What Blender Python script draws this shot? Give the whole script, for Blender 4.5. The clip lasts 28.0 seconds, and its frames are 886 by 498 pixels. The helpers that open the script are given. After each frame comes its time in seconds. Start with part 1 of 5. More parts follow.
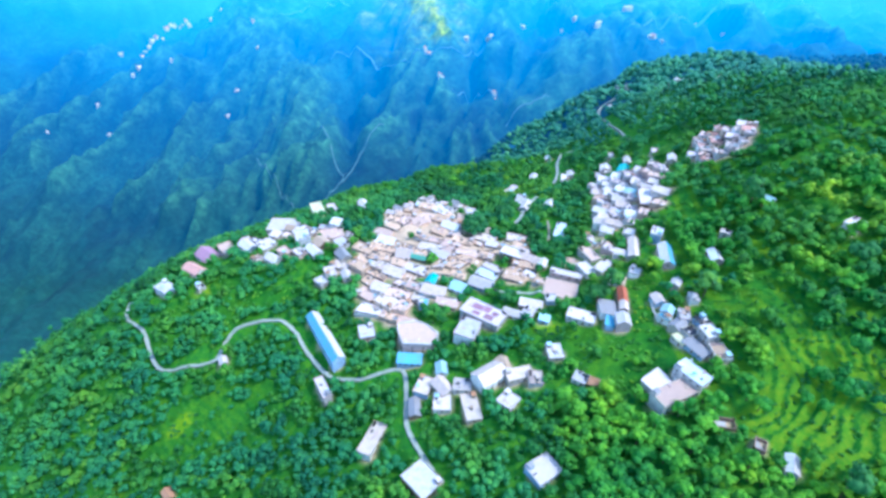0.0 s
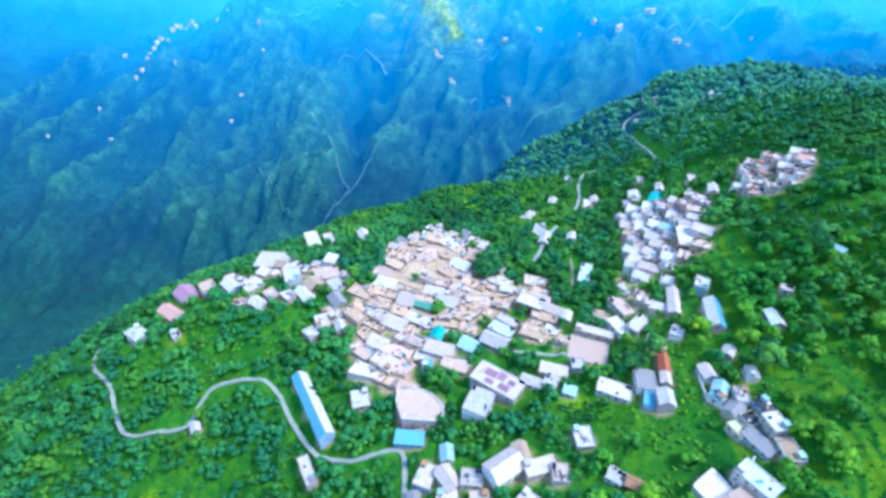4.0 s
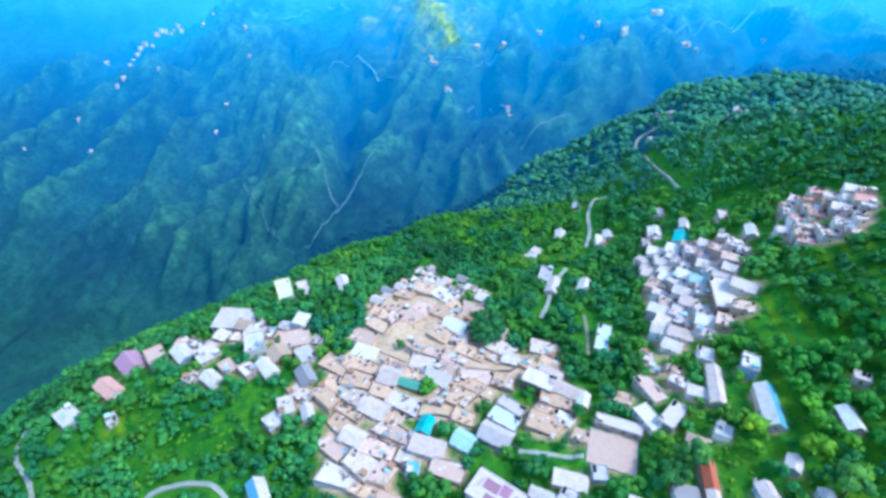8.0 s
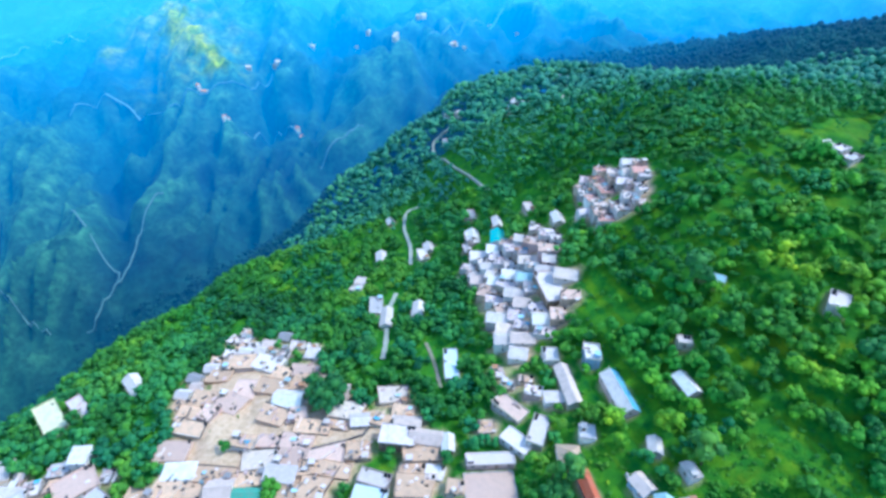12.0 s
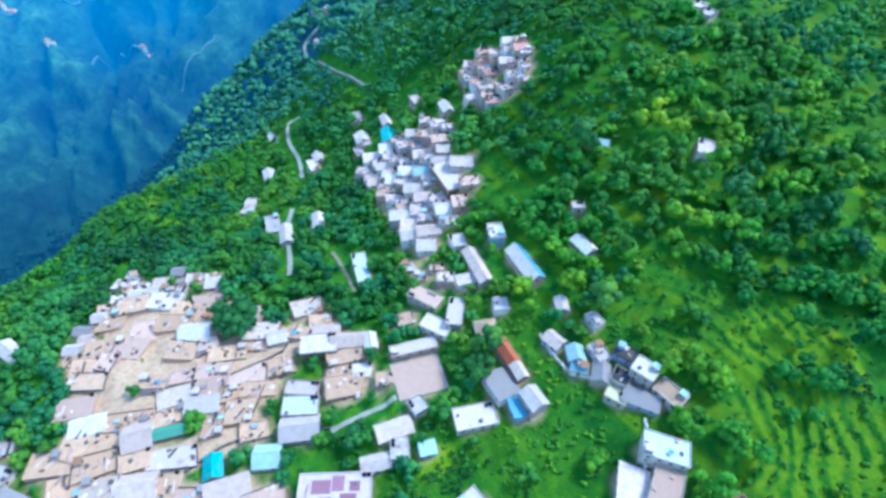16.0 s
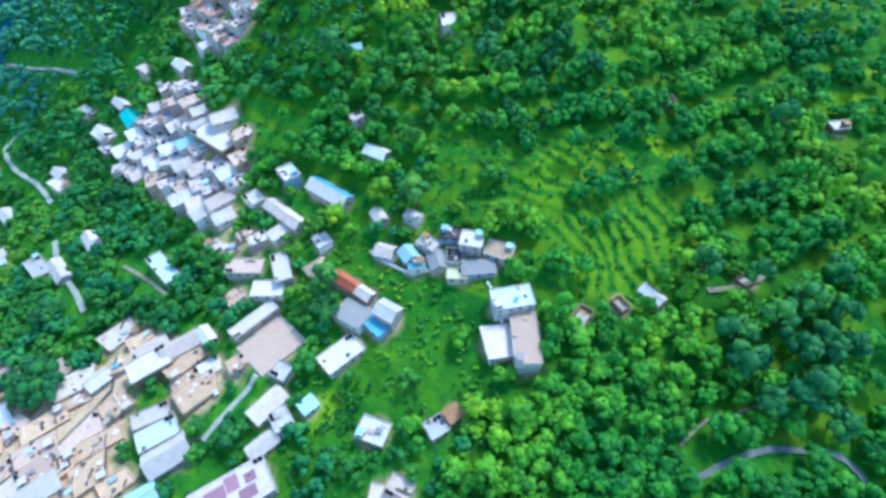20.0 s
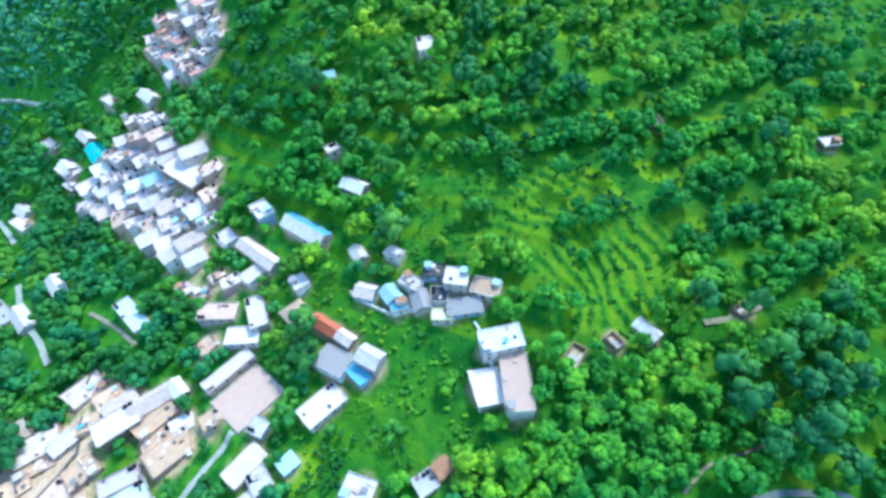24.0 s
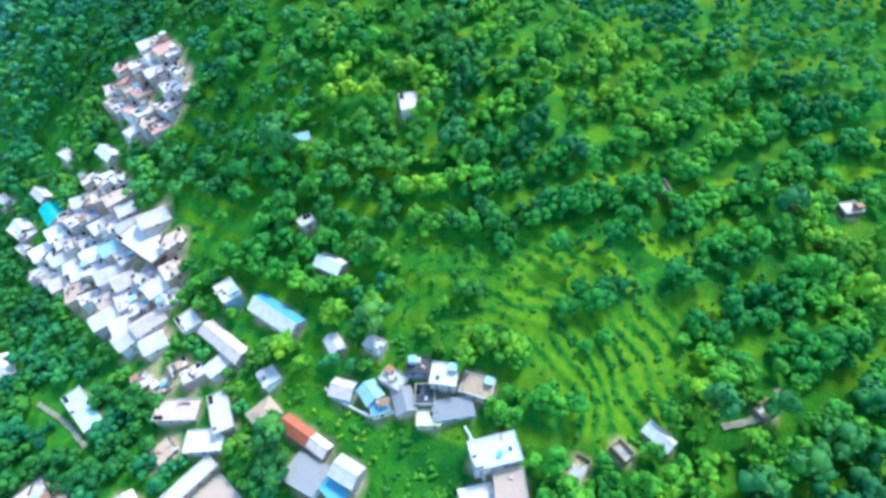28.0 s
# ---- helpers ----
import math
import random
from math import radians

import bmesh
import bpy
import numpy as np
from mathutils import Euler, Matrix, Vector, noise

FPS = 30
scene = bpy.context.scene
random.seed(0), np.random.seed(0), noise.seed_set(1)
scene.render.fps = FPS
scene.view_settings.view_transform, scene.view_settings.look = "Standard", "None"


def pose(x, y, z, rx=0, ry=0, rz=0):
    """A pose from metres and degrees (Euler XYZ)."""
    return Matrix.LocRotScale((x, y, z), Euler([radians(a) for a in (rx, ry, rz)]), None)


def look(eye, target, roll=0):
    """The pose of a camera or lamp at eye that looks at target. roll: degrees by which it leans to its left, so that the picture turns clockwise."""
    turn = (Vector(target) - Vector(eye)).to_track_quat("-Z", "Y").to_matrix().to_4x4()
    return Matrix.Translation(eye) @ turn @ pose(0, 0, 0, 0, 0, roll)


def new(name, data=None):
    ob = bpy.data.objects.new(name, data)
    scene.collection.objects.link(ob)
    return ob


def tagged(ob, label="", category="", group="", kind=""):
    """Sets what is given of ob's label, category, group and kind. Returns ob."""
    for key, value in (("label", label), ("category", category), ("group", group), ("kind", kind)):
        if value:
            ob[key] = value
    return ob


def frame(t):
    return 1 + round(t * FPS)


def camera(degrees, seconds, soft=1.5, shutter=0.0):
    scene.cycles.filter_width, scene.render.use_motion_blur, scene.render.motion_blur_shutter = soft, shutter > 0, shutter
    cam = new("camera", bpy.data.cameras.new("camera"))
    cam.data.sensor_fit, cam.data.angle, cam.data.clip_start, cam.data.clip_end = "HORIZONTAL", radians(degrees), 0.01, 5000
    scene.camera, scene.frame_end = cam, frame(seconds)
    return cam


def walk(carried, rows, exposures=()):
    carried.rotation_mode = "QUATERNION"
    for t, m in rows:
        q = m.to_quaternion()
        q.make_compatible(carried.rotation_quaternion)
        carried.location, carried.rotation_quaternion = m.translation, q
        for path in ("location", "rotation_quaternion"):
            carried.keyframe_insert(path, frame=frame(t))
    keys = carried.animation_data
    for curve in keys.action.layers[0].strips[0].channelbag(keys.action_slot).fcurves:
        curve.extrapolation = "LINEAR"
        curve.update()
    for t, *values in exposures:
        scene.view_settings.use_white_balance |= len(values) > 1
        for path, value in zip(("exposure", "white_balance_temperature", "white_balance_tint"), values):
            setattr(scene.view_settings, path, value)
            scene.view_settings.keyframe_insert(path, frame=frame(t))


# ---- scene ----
cam = camera(80.9, 28.0, soft=3.2)
PATH = [
    (0, (1.04, 6.49, 199.08), (1.115, 14.600, 193.227), 1.82),
    (0.5, (0.89, 12.68, 198.76), (0.946, 20.782, 192.904), 1.82),
    (1, (1.15, 19.05, 198.30), (1.159, 27.152, 192.440), 1.70),
    (1.5, (1.69, 25.06, 198.13), (1.657, 33.148, 192.260), 1.59),
    (2, (1.57, 32.04, 197.84), (1.501, 40.129, 191.972), 1.58),
    (2.5, (1.34, 38.43, 197.48), (1.256, 46.526, 191.606), 1.67),
    (3, (1.38, 45.48, 196.95), (1.279, 53.569, 191.069), 1.67),
    (3.5, (1.43, 52.49, 196.26), (1.314, 60.572, 190.381), 1.67),
    (5.5, (2.96, 82.31, 194.56), (2.810, 90.380, 188.665), 1.46),
    (6, (3.50, 90.67, 193.89), (3.349, 98.732, 187.982), 1.36),
    (6.5, (4.06, 97.90, 193.46), (3.916, 105.973, 187.548), 1.36),
    (7, (4.52, 105.79, 192.65), (4.395, 113.855, 186.742), 1.26),
    (7.5, (4.68, 113.13, 191.89), (4.566, 121.203, 185.994), 1.26),
    (8, (5.05, 121.42, 191.39), (4.930, 129.494, 185.486), 1.17),
    (8.5, (5.63, 128.80, 190.97), (5.521, 136.882, 185.071), 1.07),
    (9, (6.14, 136.38, 190.55), (6.042, 144.456, 184.660), 1.07),
    (9.5, (7.44, 141.87, 190.39), (7.725, 149.958, 184.512), 1.18),
    (10, (7.78, 147.06, 190.38), (8.636, 155.115, 184.522), 1.36),
    (10.5, (9.10, 149.90, 190.66), (10.092, 157.971, 184.831), 1.19),
    (11, (11.15, 152.13, 190.28), (13.057, 160.065, 184.505), 1.06),
    (11.5, (12.15, 153.51, 188.77), (14.495, 161.346, 183.020), 1.08),
    (12, (14.15, 153.82, 186.27), (17.291, 161.407, 180.577), 1.31),
    (12.5, (16.02, 154.13, 183.99), (20.254, 161.238, 178.365), 1.11),
    (13, (17.09, 154.87, 182.49), (21.723, 161.753, 176.901), 0.92),
    (13.5, (17.63, 155.30, 181.78), (22.356, 162.129, 176.197), 0.85),
    (15.5, (14.92, 154.26, 178.12), (19.742, 160.774, 172.260), 1.64),
    (16, (13.66, 152.69, 177.05), (17.981, 158.446, 170.109), 1.82),
    (16.2, (14.12, 152.78, 176.67), (18.093, 158.060, 169.170), 1.87),
    (16.5, (15.65, 154.17, 175.78), (19.270, 158.941, 167.778), 1.95),
    (17, (16.59, 154.13, 174.58), (20.206, 158.928, 166.585), 1.83),
    (17.5, (16.08, 152.42, 173.31), (20.043, 157.032, 165.375), 1.77),
    (18, (15.55, 150.80, 171.88), (20.120, 154.979, 164.031), 1.21),
    (18.5, (16.04, 148.97, 170.67), (21.051, 152.748, 162.884), 0.08),
    (19, (17.21, 146.21, 169.61), (22.597, 149.533, 161.871), -1.47),
    (19.5, (18.47, 144.05, 168.74), (23.914, 147.306, 161.014), -2.46),
    (20, (18.59, 143.22, 168.47), (24.210, 146.188, 160.752), -3.07),
    (20.5, (18.74, 143.36, 168.45), (24.398, 146.244, 160.732), -3.05),
    (22.5, (23.60, 145.15, 168.60), (29.301, 147.993, 160.901), -3.14),
    (23, (26.68, 146.29, 168.51), (32.399, 149.119, 160.813), -3.25),
    (23.5, (30.04, 146.92, 168.72), (35.766, 149.764, 161.035), -3.45),
    (24, (33.78, 147.72, 168.66), (39.547, 150.523, 160.989), -3.65),
    (24.5, (37.49, 149.19, 168.91), (43.272, 151.951, 161.241), -3.54),
    (25, (41.88, 150.57, 169.17), (47.672, 153.340, 161.508), -3.54),
    (25.5, (46.06, 152.04, 169.65), (51.851, 154.807, 161.990), -3.54),
    (26, (50.83, 153.52, 169.99), (56.634, 156.287, 162.331), -3.44),
    (26.5, (55.55, 155.16, 170.45), (61.351, 157.901, 162.786), -3.43),
    (27, (60.44, 156.63, 170.75), (66.264, 159.367, 163.096), -3.44),
    (27.5, (64.22, 157.72, 171.26), (70.064, 160.451, 163.625), -3.34),
    (28, (67.42, 158.85, 171.73), (73.280, 161.561, 164.101), -3.34),
]
walk(cam, [(t, look(eye, target, roll)) for t, eye, target, roll in PATH],
     exposures=[(0, 1.38, 5020, 6), (6, 1.22, 5060, 4), (10, 1.14, 5100, 2), (13, 1.19, 5090, 1), (16, 1.15, 5050, 2), (18, 1.1, 5100, -2), (21, 1.3, 5100, -3), (28, 1.5, 5260, -4)])

# ---- world, sun ----
world = bpy.data.worlds.new("sky")
scene.world = world
world.use_nodes = True
SUN_EL, SUN_AZ = 55.0, 104.0   # height, and turn from +y towards +x
nt = world.node_tree
sky = nt.nodes.new("ShaderNodeTexSky")
sky.sky_type, sky.sun_disc = "NISHITA", False
sky.sun_elevation, sky.sun_rotation = radians(SUN_EL), radians(SUN_AZ)
sky.altitude, sky.air_density, sky.dust_density, sky.ozone_density = 1500, 1.4, 1.0, 2.0
nt.links.new(sky.outputs[0], nt.nodes["Background"].inputs["Color"])
nt.nodes["Background"].inputs["Strength"].default_value = 0.15
sun = new("sun", bpy.data.lights.new("sun", "SUN"))
sun.data.energy, sun.data.angle, sun.data.color = 1.55, radians(13), (1.0, 0.94, 0.83)
to_sun = Vector((math.sin(radians(SUN_AZ)) * math.cos(radians(SUN_EL)), math.cos(radians(SUN_AZ)) * math.cos(radians(SUN_EL)), math.sin(radians(SUN_EL))))
sun.matrix_world = look((0, 0, 600), Vector((0, 0, 600)) - to_sun)
rng = random.Random(7)
nrg = np.random.default_rng(7)


# ---- materials ----
def material(name, rough=0.8, metal=0.0):
    m = bpy.data.materials.new(name)
    m.use_nodes = True
    b = m.node_tree.nodes["Principled BSDF"]
    b.inputs["Roughness"].default_value = rough
    b.inputs["Metallic"].default_value = metal
    b.inputs["Specular IOR Level"].default_value = 0.25
    return m, m.node_tree, b


def ramp(tree, source, stops, interp="LINEAR"):
    r = tree.nodes.new("ShaderNodeValToRGB")
    r.color_ramp.interpolation = interp
    el = r.color_ramp.elements
    while len(el) < len(stops):
        el.new(0.5)
    for e, (p, c) in zip(el, stops):
        e.position, e.color = p, (*c, 1)
    tree.links.new(source, r.inputs["Fac"])
    return r.outputs["Color"]


def noise_of(tree, vec, scale, detail=3.0, rough=0.55):
    n = tree.nodes.new("ShaderNodeTexNoise")
    n.inputs["Scale"].default_value = scale
    n.inputs["Detail"].default_value = detail
    n.inputs["Roughness"].default_value = rough
    tree.links.new(vec, n.inputs["Vector"])
    return n.outputs["Fac"]


def mixed(tree, a, b, fac, how="MIX"):
    m = tree.nodes.new("ShaderNodeMix")
    m.data_type, m.blend_type = "RGBA", how
    for sock, val in ((m.inputs[6], a), (m.inputs[7], b), (m.inputs[0], fac)):
        if hasattr(val, "is_linked"):
            tree.links.new(val, sock)
        elif isinstance(val, tuple):
            sock.default_value = (*val, 1)
        else:
            sock.default_value = val
    return m.outputs[2]


def bumped(tree, b, height, strength, distance):
    n = tree.nodes.new("ShaderNodeBump")
    n.inputs["Strength"].default_value = strength
    n.inputs["Distance"].default_value = distance
    tree.links.new(height, n.inputs["Height"])
    tree.links.new(n.outputs["Normal"], b.inputs["Normal"])


def place(tree):
    return tree.nodes.new("ShaderNodeNewGeometry").outputs["Position"]


def paint(name, colour, rough=0.75, spread=0.22, stain=(0.25, 0.2, 0.16), stains=0.5, metal=0.0):
    """A weathered wall or sheet: patches, streaks, and a shade of its own for every object."""
    m, t, b = material(name, rough, metal)
    p = place(t)
    info = t.nodes.new("ShaderNodeObjectInfo").outputs["Random"]
    dark = tuple(c * (1 - spread) for c in colour)
    light = tuple(min(0.9, c * (1 + spread)) for c in colour)
    base = ramp(t, info, [(0.0, dark), (0.5, colour), (1.0, light)])
    patch = ramp(t, noise_of(t, p, 0.45, 5), [(0.42, (0, 0, 0)), (0.72, (1, 1, 1))])
    fac = t.nodes.new("ShaderNodeMath")
    fac.operation = "MULTIPLY"
    t.links.new(patch, fac.inputs[0])
    fac.inputs[1].default_value = stains
    col = mixed(t, base, stain, fac.outputs[0])
    fine = noise_of(t, p, 3.5, 4)
    col = mixed(t, col, ramp(t, fine, [(0.3, (0.72, 0.72, 0.72)), (0.7, (1, 1, 1))]), 0.7, "MULTIPLY")
    t.links.new(col, b.inputs["Base Color"])
    bumped(t, b, fine, 0.4, 0.08)
    return m


def sheet_metal(name, colour, rough=0.68, spread=0.2, stain=(0.34, 0.25, 0.19), stains=0.35):
    """Corrugated roofing: ribs as fine relief, rust and dust in patches."""
    m = paint(name, colour, rough, spread, stain, stains)
    t = m.node_tree
    b = t.nodes["Principled BSDF"]
    tc = t.nodes.new("ShaderNodeTexCoord")
    w = t.nodes.new("ShaderNodeTexWave")
    w.bands_direction = "X"
    w.inputs["Scale"].default_value = 1.1
    t.links.new(tc.outputs["Object"], w.inputs["Vector"])
    bumped(t, b, w.outputs["Fac"], 0.35, 0.06)
    return m


ROOF = {
    "white": (sheet_metal("roof_white", (0.84, 0.70, 0.62)), "white-painted sheet roof"),
    "palegrey": (sheet_metal("roof_pale_grey", (0.74, 0.62, 0.57)), "pale grey sheet roof"),
    "grey": (sheet_metal("roof_grey", (0.37, 0.34, 0.34)), "dull grey sheet roof"),
    "pink": (sheet_metal("roof_dusty_pink", (0.80, 0.60, 0.50)), "dusty pinkish sheet roof"),
    "tan": (sheet_metal("roof_tan", (0.66, 0.45, 0.30)), "weathered tan sheet roof"),
    "rust": (sheet_metal("roof_rust", (0.50, 0.24, 0.12)), "rusty orange sheet roof"),
    "red": (sheet_metal("roof_red", (0.55, 0.13, 0.06)), "red-painted sheet roof"),
    "salmon": (sheet_metal("roof_salmon", (0.72, 0.36, 0.28)), "salmon-coloured sheet roof"),
    "magenta": (sheet_metal("roof_magenta", (0.60, 0.30, 0.40)), "faded purplish-pink sheet roof"),
    "blue": (sheet_metal("roof_blue", (0.16, 0.47, 0.62)), "blue-painted sheet roof"),
    "aqua": (sheet_metal("roof_aqua", (0.46, 0.66, 0.68)), "pale aqua sheet roof"),
    "teal": (sheet_metal("roof_teal", (0.05, 0.50, 0.46)), "bright teal sheet roof"),
    "green": (sheet_metal("roof_green", (0.12, 0.42, 0.28)), "green-painted sheet roof"),
    "cream": (sheet_metal("roof_cream", (0.72, 0.66, 0.40)), "cream-yellow flat roof"),
    "dark": (paint("roof_tarred", (0.06, 0.06, 0.07), 0.9), "dark tarred flat roof"),
    "bluewhite": (paint("roof_blue_white", (0.70, 0.78, 0.86), 0.6, 0.1, (0.4, 0.4, 0.42), 0.25), "pale bluish concrete roof"),
    "pinkwhite": (paint("roof_pink_white", (0.82, 0.66, 0.63), 0.7, 0.1, (0.4, 0.3, 0.3), 0.25), "pinkish-white concrete roof"),
    "mud": (paint("roof_beaten_earth", (0.76, 0.49, 0.31), 0.95, 0.2, (0.42, 0.30, 0.22), 0.5), "flat roof of beaten tan earth"),
    "mudpink": (paint("roof_pinkish_earth", (0.76, 0.51, 0.39), 0.95, 0.2, (0.50, 0.36, 0.30), 0.4), "flat roof of pinkish earth"),
    "mudcream": (paint("roof_cream_plaster", (0.74, 0.58, 0.46), 0.9, 0.18, (0.5, 0.4, 0.3), 0.5), "flat cream-plastered roof"),
    "lime": (paint("roof_limewash", (0.82, 0.68, 0.61), 0.85, 0.14, (0.56, 0.49, 0.45), 0.35), "flat limewashed roof"),
    "cement": (paint("roof_cement", (0.68, 0.61, 0.58), 0.9, 0.2, (0.34, 0.32, 0.32), 0.5), "flat grey cement roof"),
    "brick": (paint("bare_brick", (0.42, 0.26, 0.18), 0.9), "bare brick"),
}
WALL = [paint("wall_whitewash", (0.80, 0.72, 0.66), 0.85), paint("wall_cement", (0.52, 0.46, 0.42), 0.9),
        paint("wall_cream", (0.62, 0.54, 0.42), 0.85), paint("wall_blue", (0.34, 0.46, 0.60), 0.8),
        paint("wall_pink", (0.60, 0.42, 0.38), 0.85), paint("wall_timber", (0.24, 0.16, 0.10), 0.8), paint("wall_mud_plaster", (0.62, 0.44, 0.32), 0.95)]
GLASS, _t, _b = material("window_glass", 0.08)
_b.inputs["Base Color"].default_value = (0.03, 0.04, 0.05, 1)
_b.inputs["Specular IOR Level"].default_value = 0.5
FRAME = paint("window_frame_paint", (0.30, 0.22, 0.16), 0.6)
DOOR = paint("door_wood", (0.20, 0.12, 0.07), 0.7)
TANK, _t, _b = material("black_plastic", 0.5)
_b.inputs["Base Color"].default_value = (0.015, 0.015, 0.018, 1)
STONE = paint("dark_stone", (0.13, 0.12, 0.12), 0.95)
# stained concrete, darkened to paint in the shade of trees over the road
CONCRETE_SHADED = paint("tree_shaded_concrete", (0.24, 0.25, 0.24), 0.95, 0.1, (0.10, 0.13, 0.08), 0.6)
CONCRETE = paint("concrete", (0.50, 0.48, 0.44), 0.9)


def greenery(name, stops, scales, rough=0.7, bump=(0.8, 0.6), leaf=0.0, per_object=False):
    m, t, b = material(name, rough)
    p = place(t)
    big, mid, fine = (noise_of(t, p, s, 4) for s in scales)
    col = ramp(t, big, stops)
    col = mixed(t, col, ramp(t, mid, [(0.34, (0.42, 0.54, 0.58)), (0.5, (1, 1, 1)), (0.66, (1.7, 1.35, 0.9))]), 0.85, "MULTIPLY")
    col = mixed(t, col, ramp(t, fine, [(0.3, (0.55, 0.6, 0.55)), (0.7, (1.25, 1.2, 1.1))]), 0.8, "MULTIPLY")
    g = t.nodes.new("ShaderNodeNewGeometry")
    src = t.nodes.new("ShaderNodeObjectInfo").outputs["Random"] if per_object else g.outputs["Random Per Island"]
    if leaf:
        col = mixed(t, col, ramp(t, src, [(0.0, (0.68, 0.80, 0.82)), (0.45, (1, 1, 1)), (0.8, (1.2, 1.12, 0.85)), (1.0, (1.6, 1.3, 0.75))]), leaf, "MULTIPLY")
    t.links.new(col, b.inputs["Base Color"])
    if bump:
        bumped(t, b, fine, *bump)
    return m


GREENS = [(0.30, (0.028, 0.165, 0.034)), (0.44, (0.060, 0.248, 0.026)), (0.56, (0.120, 0.330, 0.018)), (0.68, (0.245, 0.400, 0.014))]
GRASS = greenery("hillside_ground", [(0.3, (0.016, 0.100, 0.014)), (0.45, (0.034, 0.150, 0.012)), (0.58, (0.072, 0.205, 0.010)), (0.72, (0.165, 0.265, 0.010))], (0.02, 0.13, 0.9))
_t = GRASS.node_tree
_b = _t.nodes["Principled BSDF"]
_b.inputs["Specular IOR Level"].default_value = 0.06
_open = _t.nodes.new("ShaderNodeAttribute")
_open.attribute_name = "field"
_bare = _t.nodes.new("ShaderNodeAttribute")
_bare.attribute_name = "earth"
_p = place(_t)
_floor = ramp(_t, noise_of(_t, _p, 0.25, 4), [(0.3, (0.026, 0.130, 0.020)), (0.5, (0.054, 0.200, 0.016)), (0.7, (0.110, 0.270, 0.012))])
_soil = ramp(_t, noise_of(_t, _p, 0.5, 5), [(0.3, (0.56, 0.36, 0.23)), (0.5, (0.73, 0.48, 0.31)), (0.7, (0.78, 0.56, 0.40))])
_c = mixed(_t, _floor, _b.inputs["Base Color"].links[0].from_socket, _open.outputs["Fac"])
_bank = _t.nodes.new("ShaderNodeMath")
_bank.operation, _bank.use_clamp = "MULTIPLY", True
_bank.inputs[1].default_value = -2.5
_t.links.new(_open.outputs["Fac"], _bank.inputs[0])
_c = mixed(_t, _c, ramp(_t, noise_of(_t, _p, 0.7, 4), [(0.3, (0.014, 0.095, 0.008)), (0.7, (0.034, 0.150, 0.008))]), _bank.outputs[0])
_young = _t.nodes.new("ShaderNodeAttribute")
_young.attribute_name = "crop"
_c = mixed(_t, _c, ramp(_t, noise_of(_t, _p, 0.4, 4), [(0.3, (0.100, 0.290, 0.006)), (0.7, (0.290, 0.400, 0.006))]), _young.outputs["Fac"])
_c = mixed(_t, _c, _soil, _bare.outputs["Fac"])
_t.links.new(_c, _b.inputs["Base Color"])
LEAVES = greenery("leaves", GREENS, (0.014, 0.085, 1.3), bump=None, leaf=0.9)
CROP = greenery("crop_leaves", [(0.3, (0.070, 0.290, 0.020)), (0.45, (0.110, 0.340, 0.016)), (0.58, (0.165, 0.390, 0.014)), (0.72, (0.260, 0.430, 0.014))], (0.016, 0.11, 1.3), bump=None, leaf=0.6)
DARKLEAF = greenery("dark_forest_leaves", [(0.30, (0.028, 0.145, 0.072)), (0.44, (0.042, 0.200, 0.072)), (0.58, (0.066, 0.255, 0.062)), (0.72, (0.112, 0.305, 0.050))], (0.010, 0.06, 1.0), bump=None, leaf=0.7)
# bluer, paler leaf colour for distant trees: haze put into the base colour
HAZYLEAF = greenery("hazy_forest_leaves", [(0.30, (0.052, 0.195, 0.170)), (0.44, (0.066, 0.245, 0.182)), (0.58, (0.084, 0.290, 0.175)), (0.72, (0.112, 0.325, 0.158))], (0.010, 0.06, 1.0), bump=None, leaf=0.5)
MIDLEAF = greenery("thicket_leaves", [(0.30, (0.024, 0.120, 0.038)), (0.44, (0.042, 0.178, 0.034)), (0.58, (0.074, 0.240, 0.028)), (0.72, (0.140, 0.300, 0.024))], (0.013, 0.08, 1.2), bump=None, leaf=0.85)
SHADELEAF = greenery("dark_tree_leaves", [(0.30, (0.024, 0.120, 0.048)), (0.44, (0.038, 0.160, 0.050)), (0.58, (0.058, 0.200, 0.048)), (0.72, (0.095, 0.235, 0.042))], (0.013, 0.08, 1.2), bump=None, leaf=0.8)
BARK = paint("bark", (0.12, 0.085, 0.055), 0.9)
PATHM = paint("trodden_path", (0.36, 0.30, 0.22), 0.95, 0.1, (0.12, 0.16, 0.06), 0.8)
ROADM = paint("road_concrete", (0.46, 0.46, 0.38), 0.9, 0.05, (0.2, 0.25, 0.14), 0.5)

# ---- the lie of the land ----
SC, BASE = 1.35, -70.0
KNOLLS = [[-29, -19, 0, 2, -31, -37, -14, 14], [5, -6, 14, 31, 0, -16, -10, 13], [-1, -22, -9, 7, -2, -8, -29, 15],
          [7, 6, 11, 9, 9, 23, -38, 13], [5, -7, -14, -13, -26, 9, -37, -19], [-2, 3, 7, 18, -6, 12, 7, -15],
          [-2, -4, -1, 15, 8, 11, 30, 8], [8, -5, -12, -4, -5, -14, -7, -21]]
RIDGES = [[-16, -23, -13, -17, -29, -2, 34], [-34, -51, -34, -26, -36, -16, 40], [-71, -77, -86, -71, 19, -27, 5],
          [-62, 69, 69, -105, 72, -23, 1], [-38, 4, 42, -137, 72, -5, 35], [14, -32, 99, 11, 43, 1, 20],
          [55, 33, 58, -23, -22, 16, 20], [52, 41, 6, -10, 23, 57, 51], [28, 30, 13, 12, 25, 38, 40]]


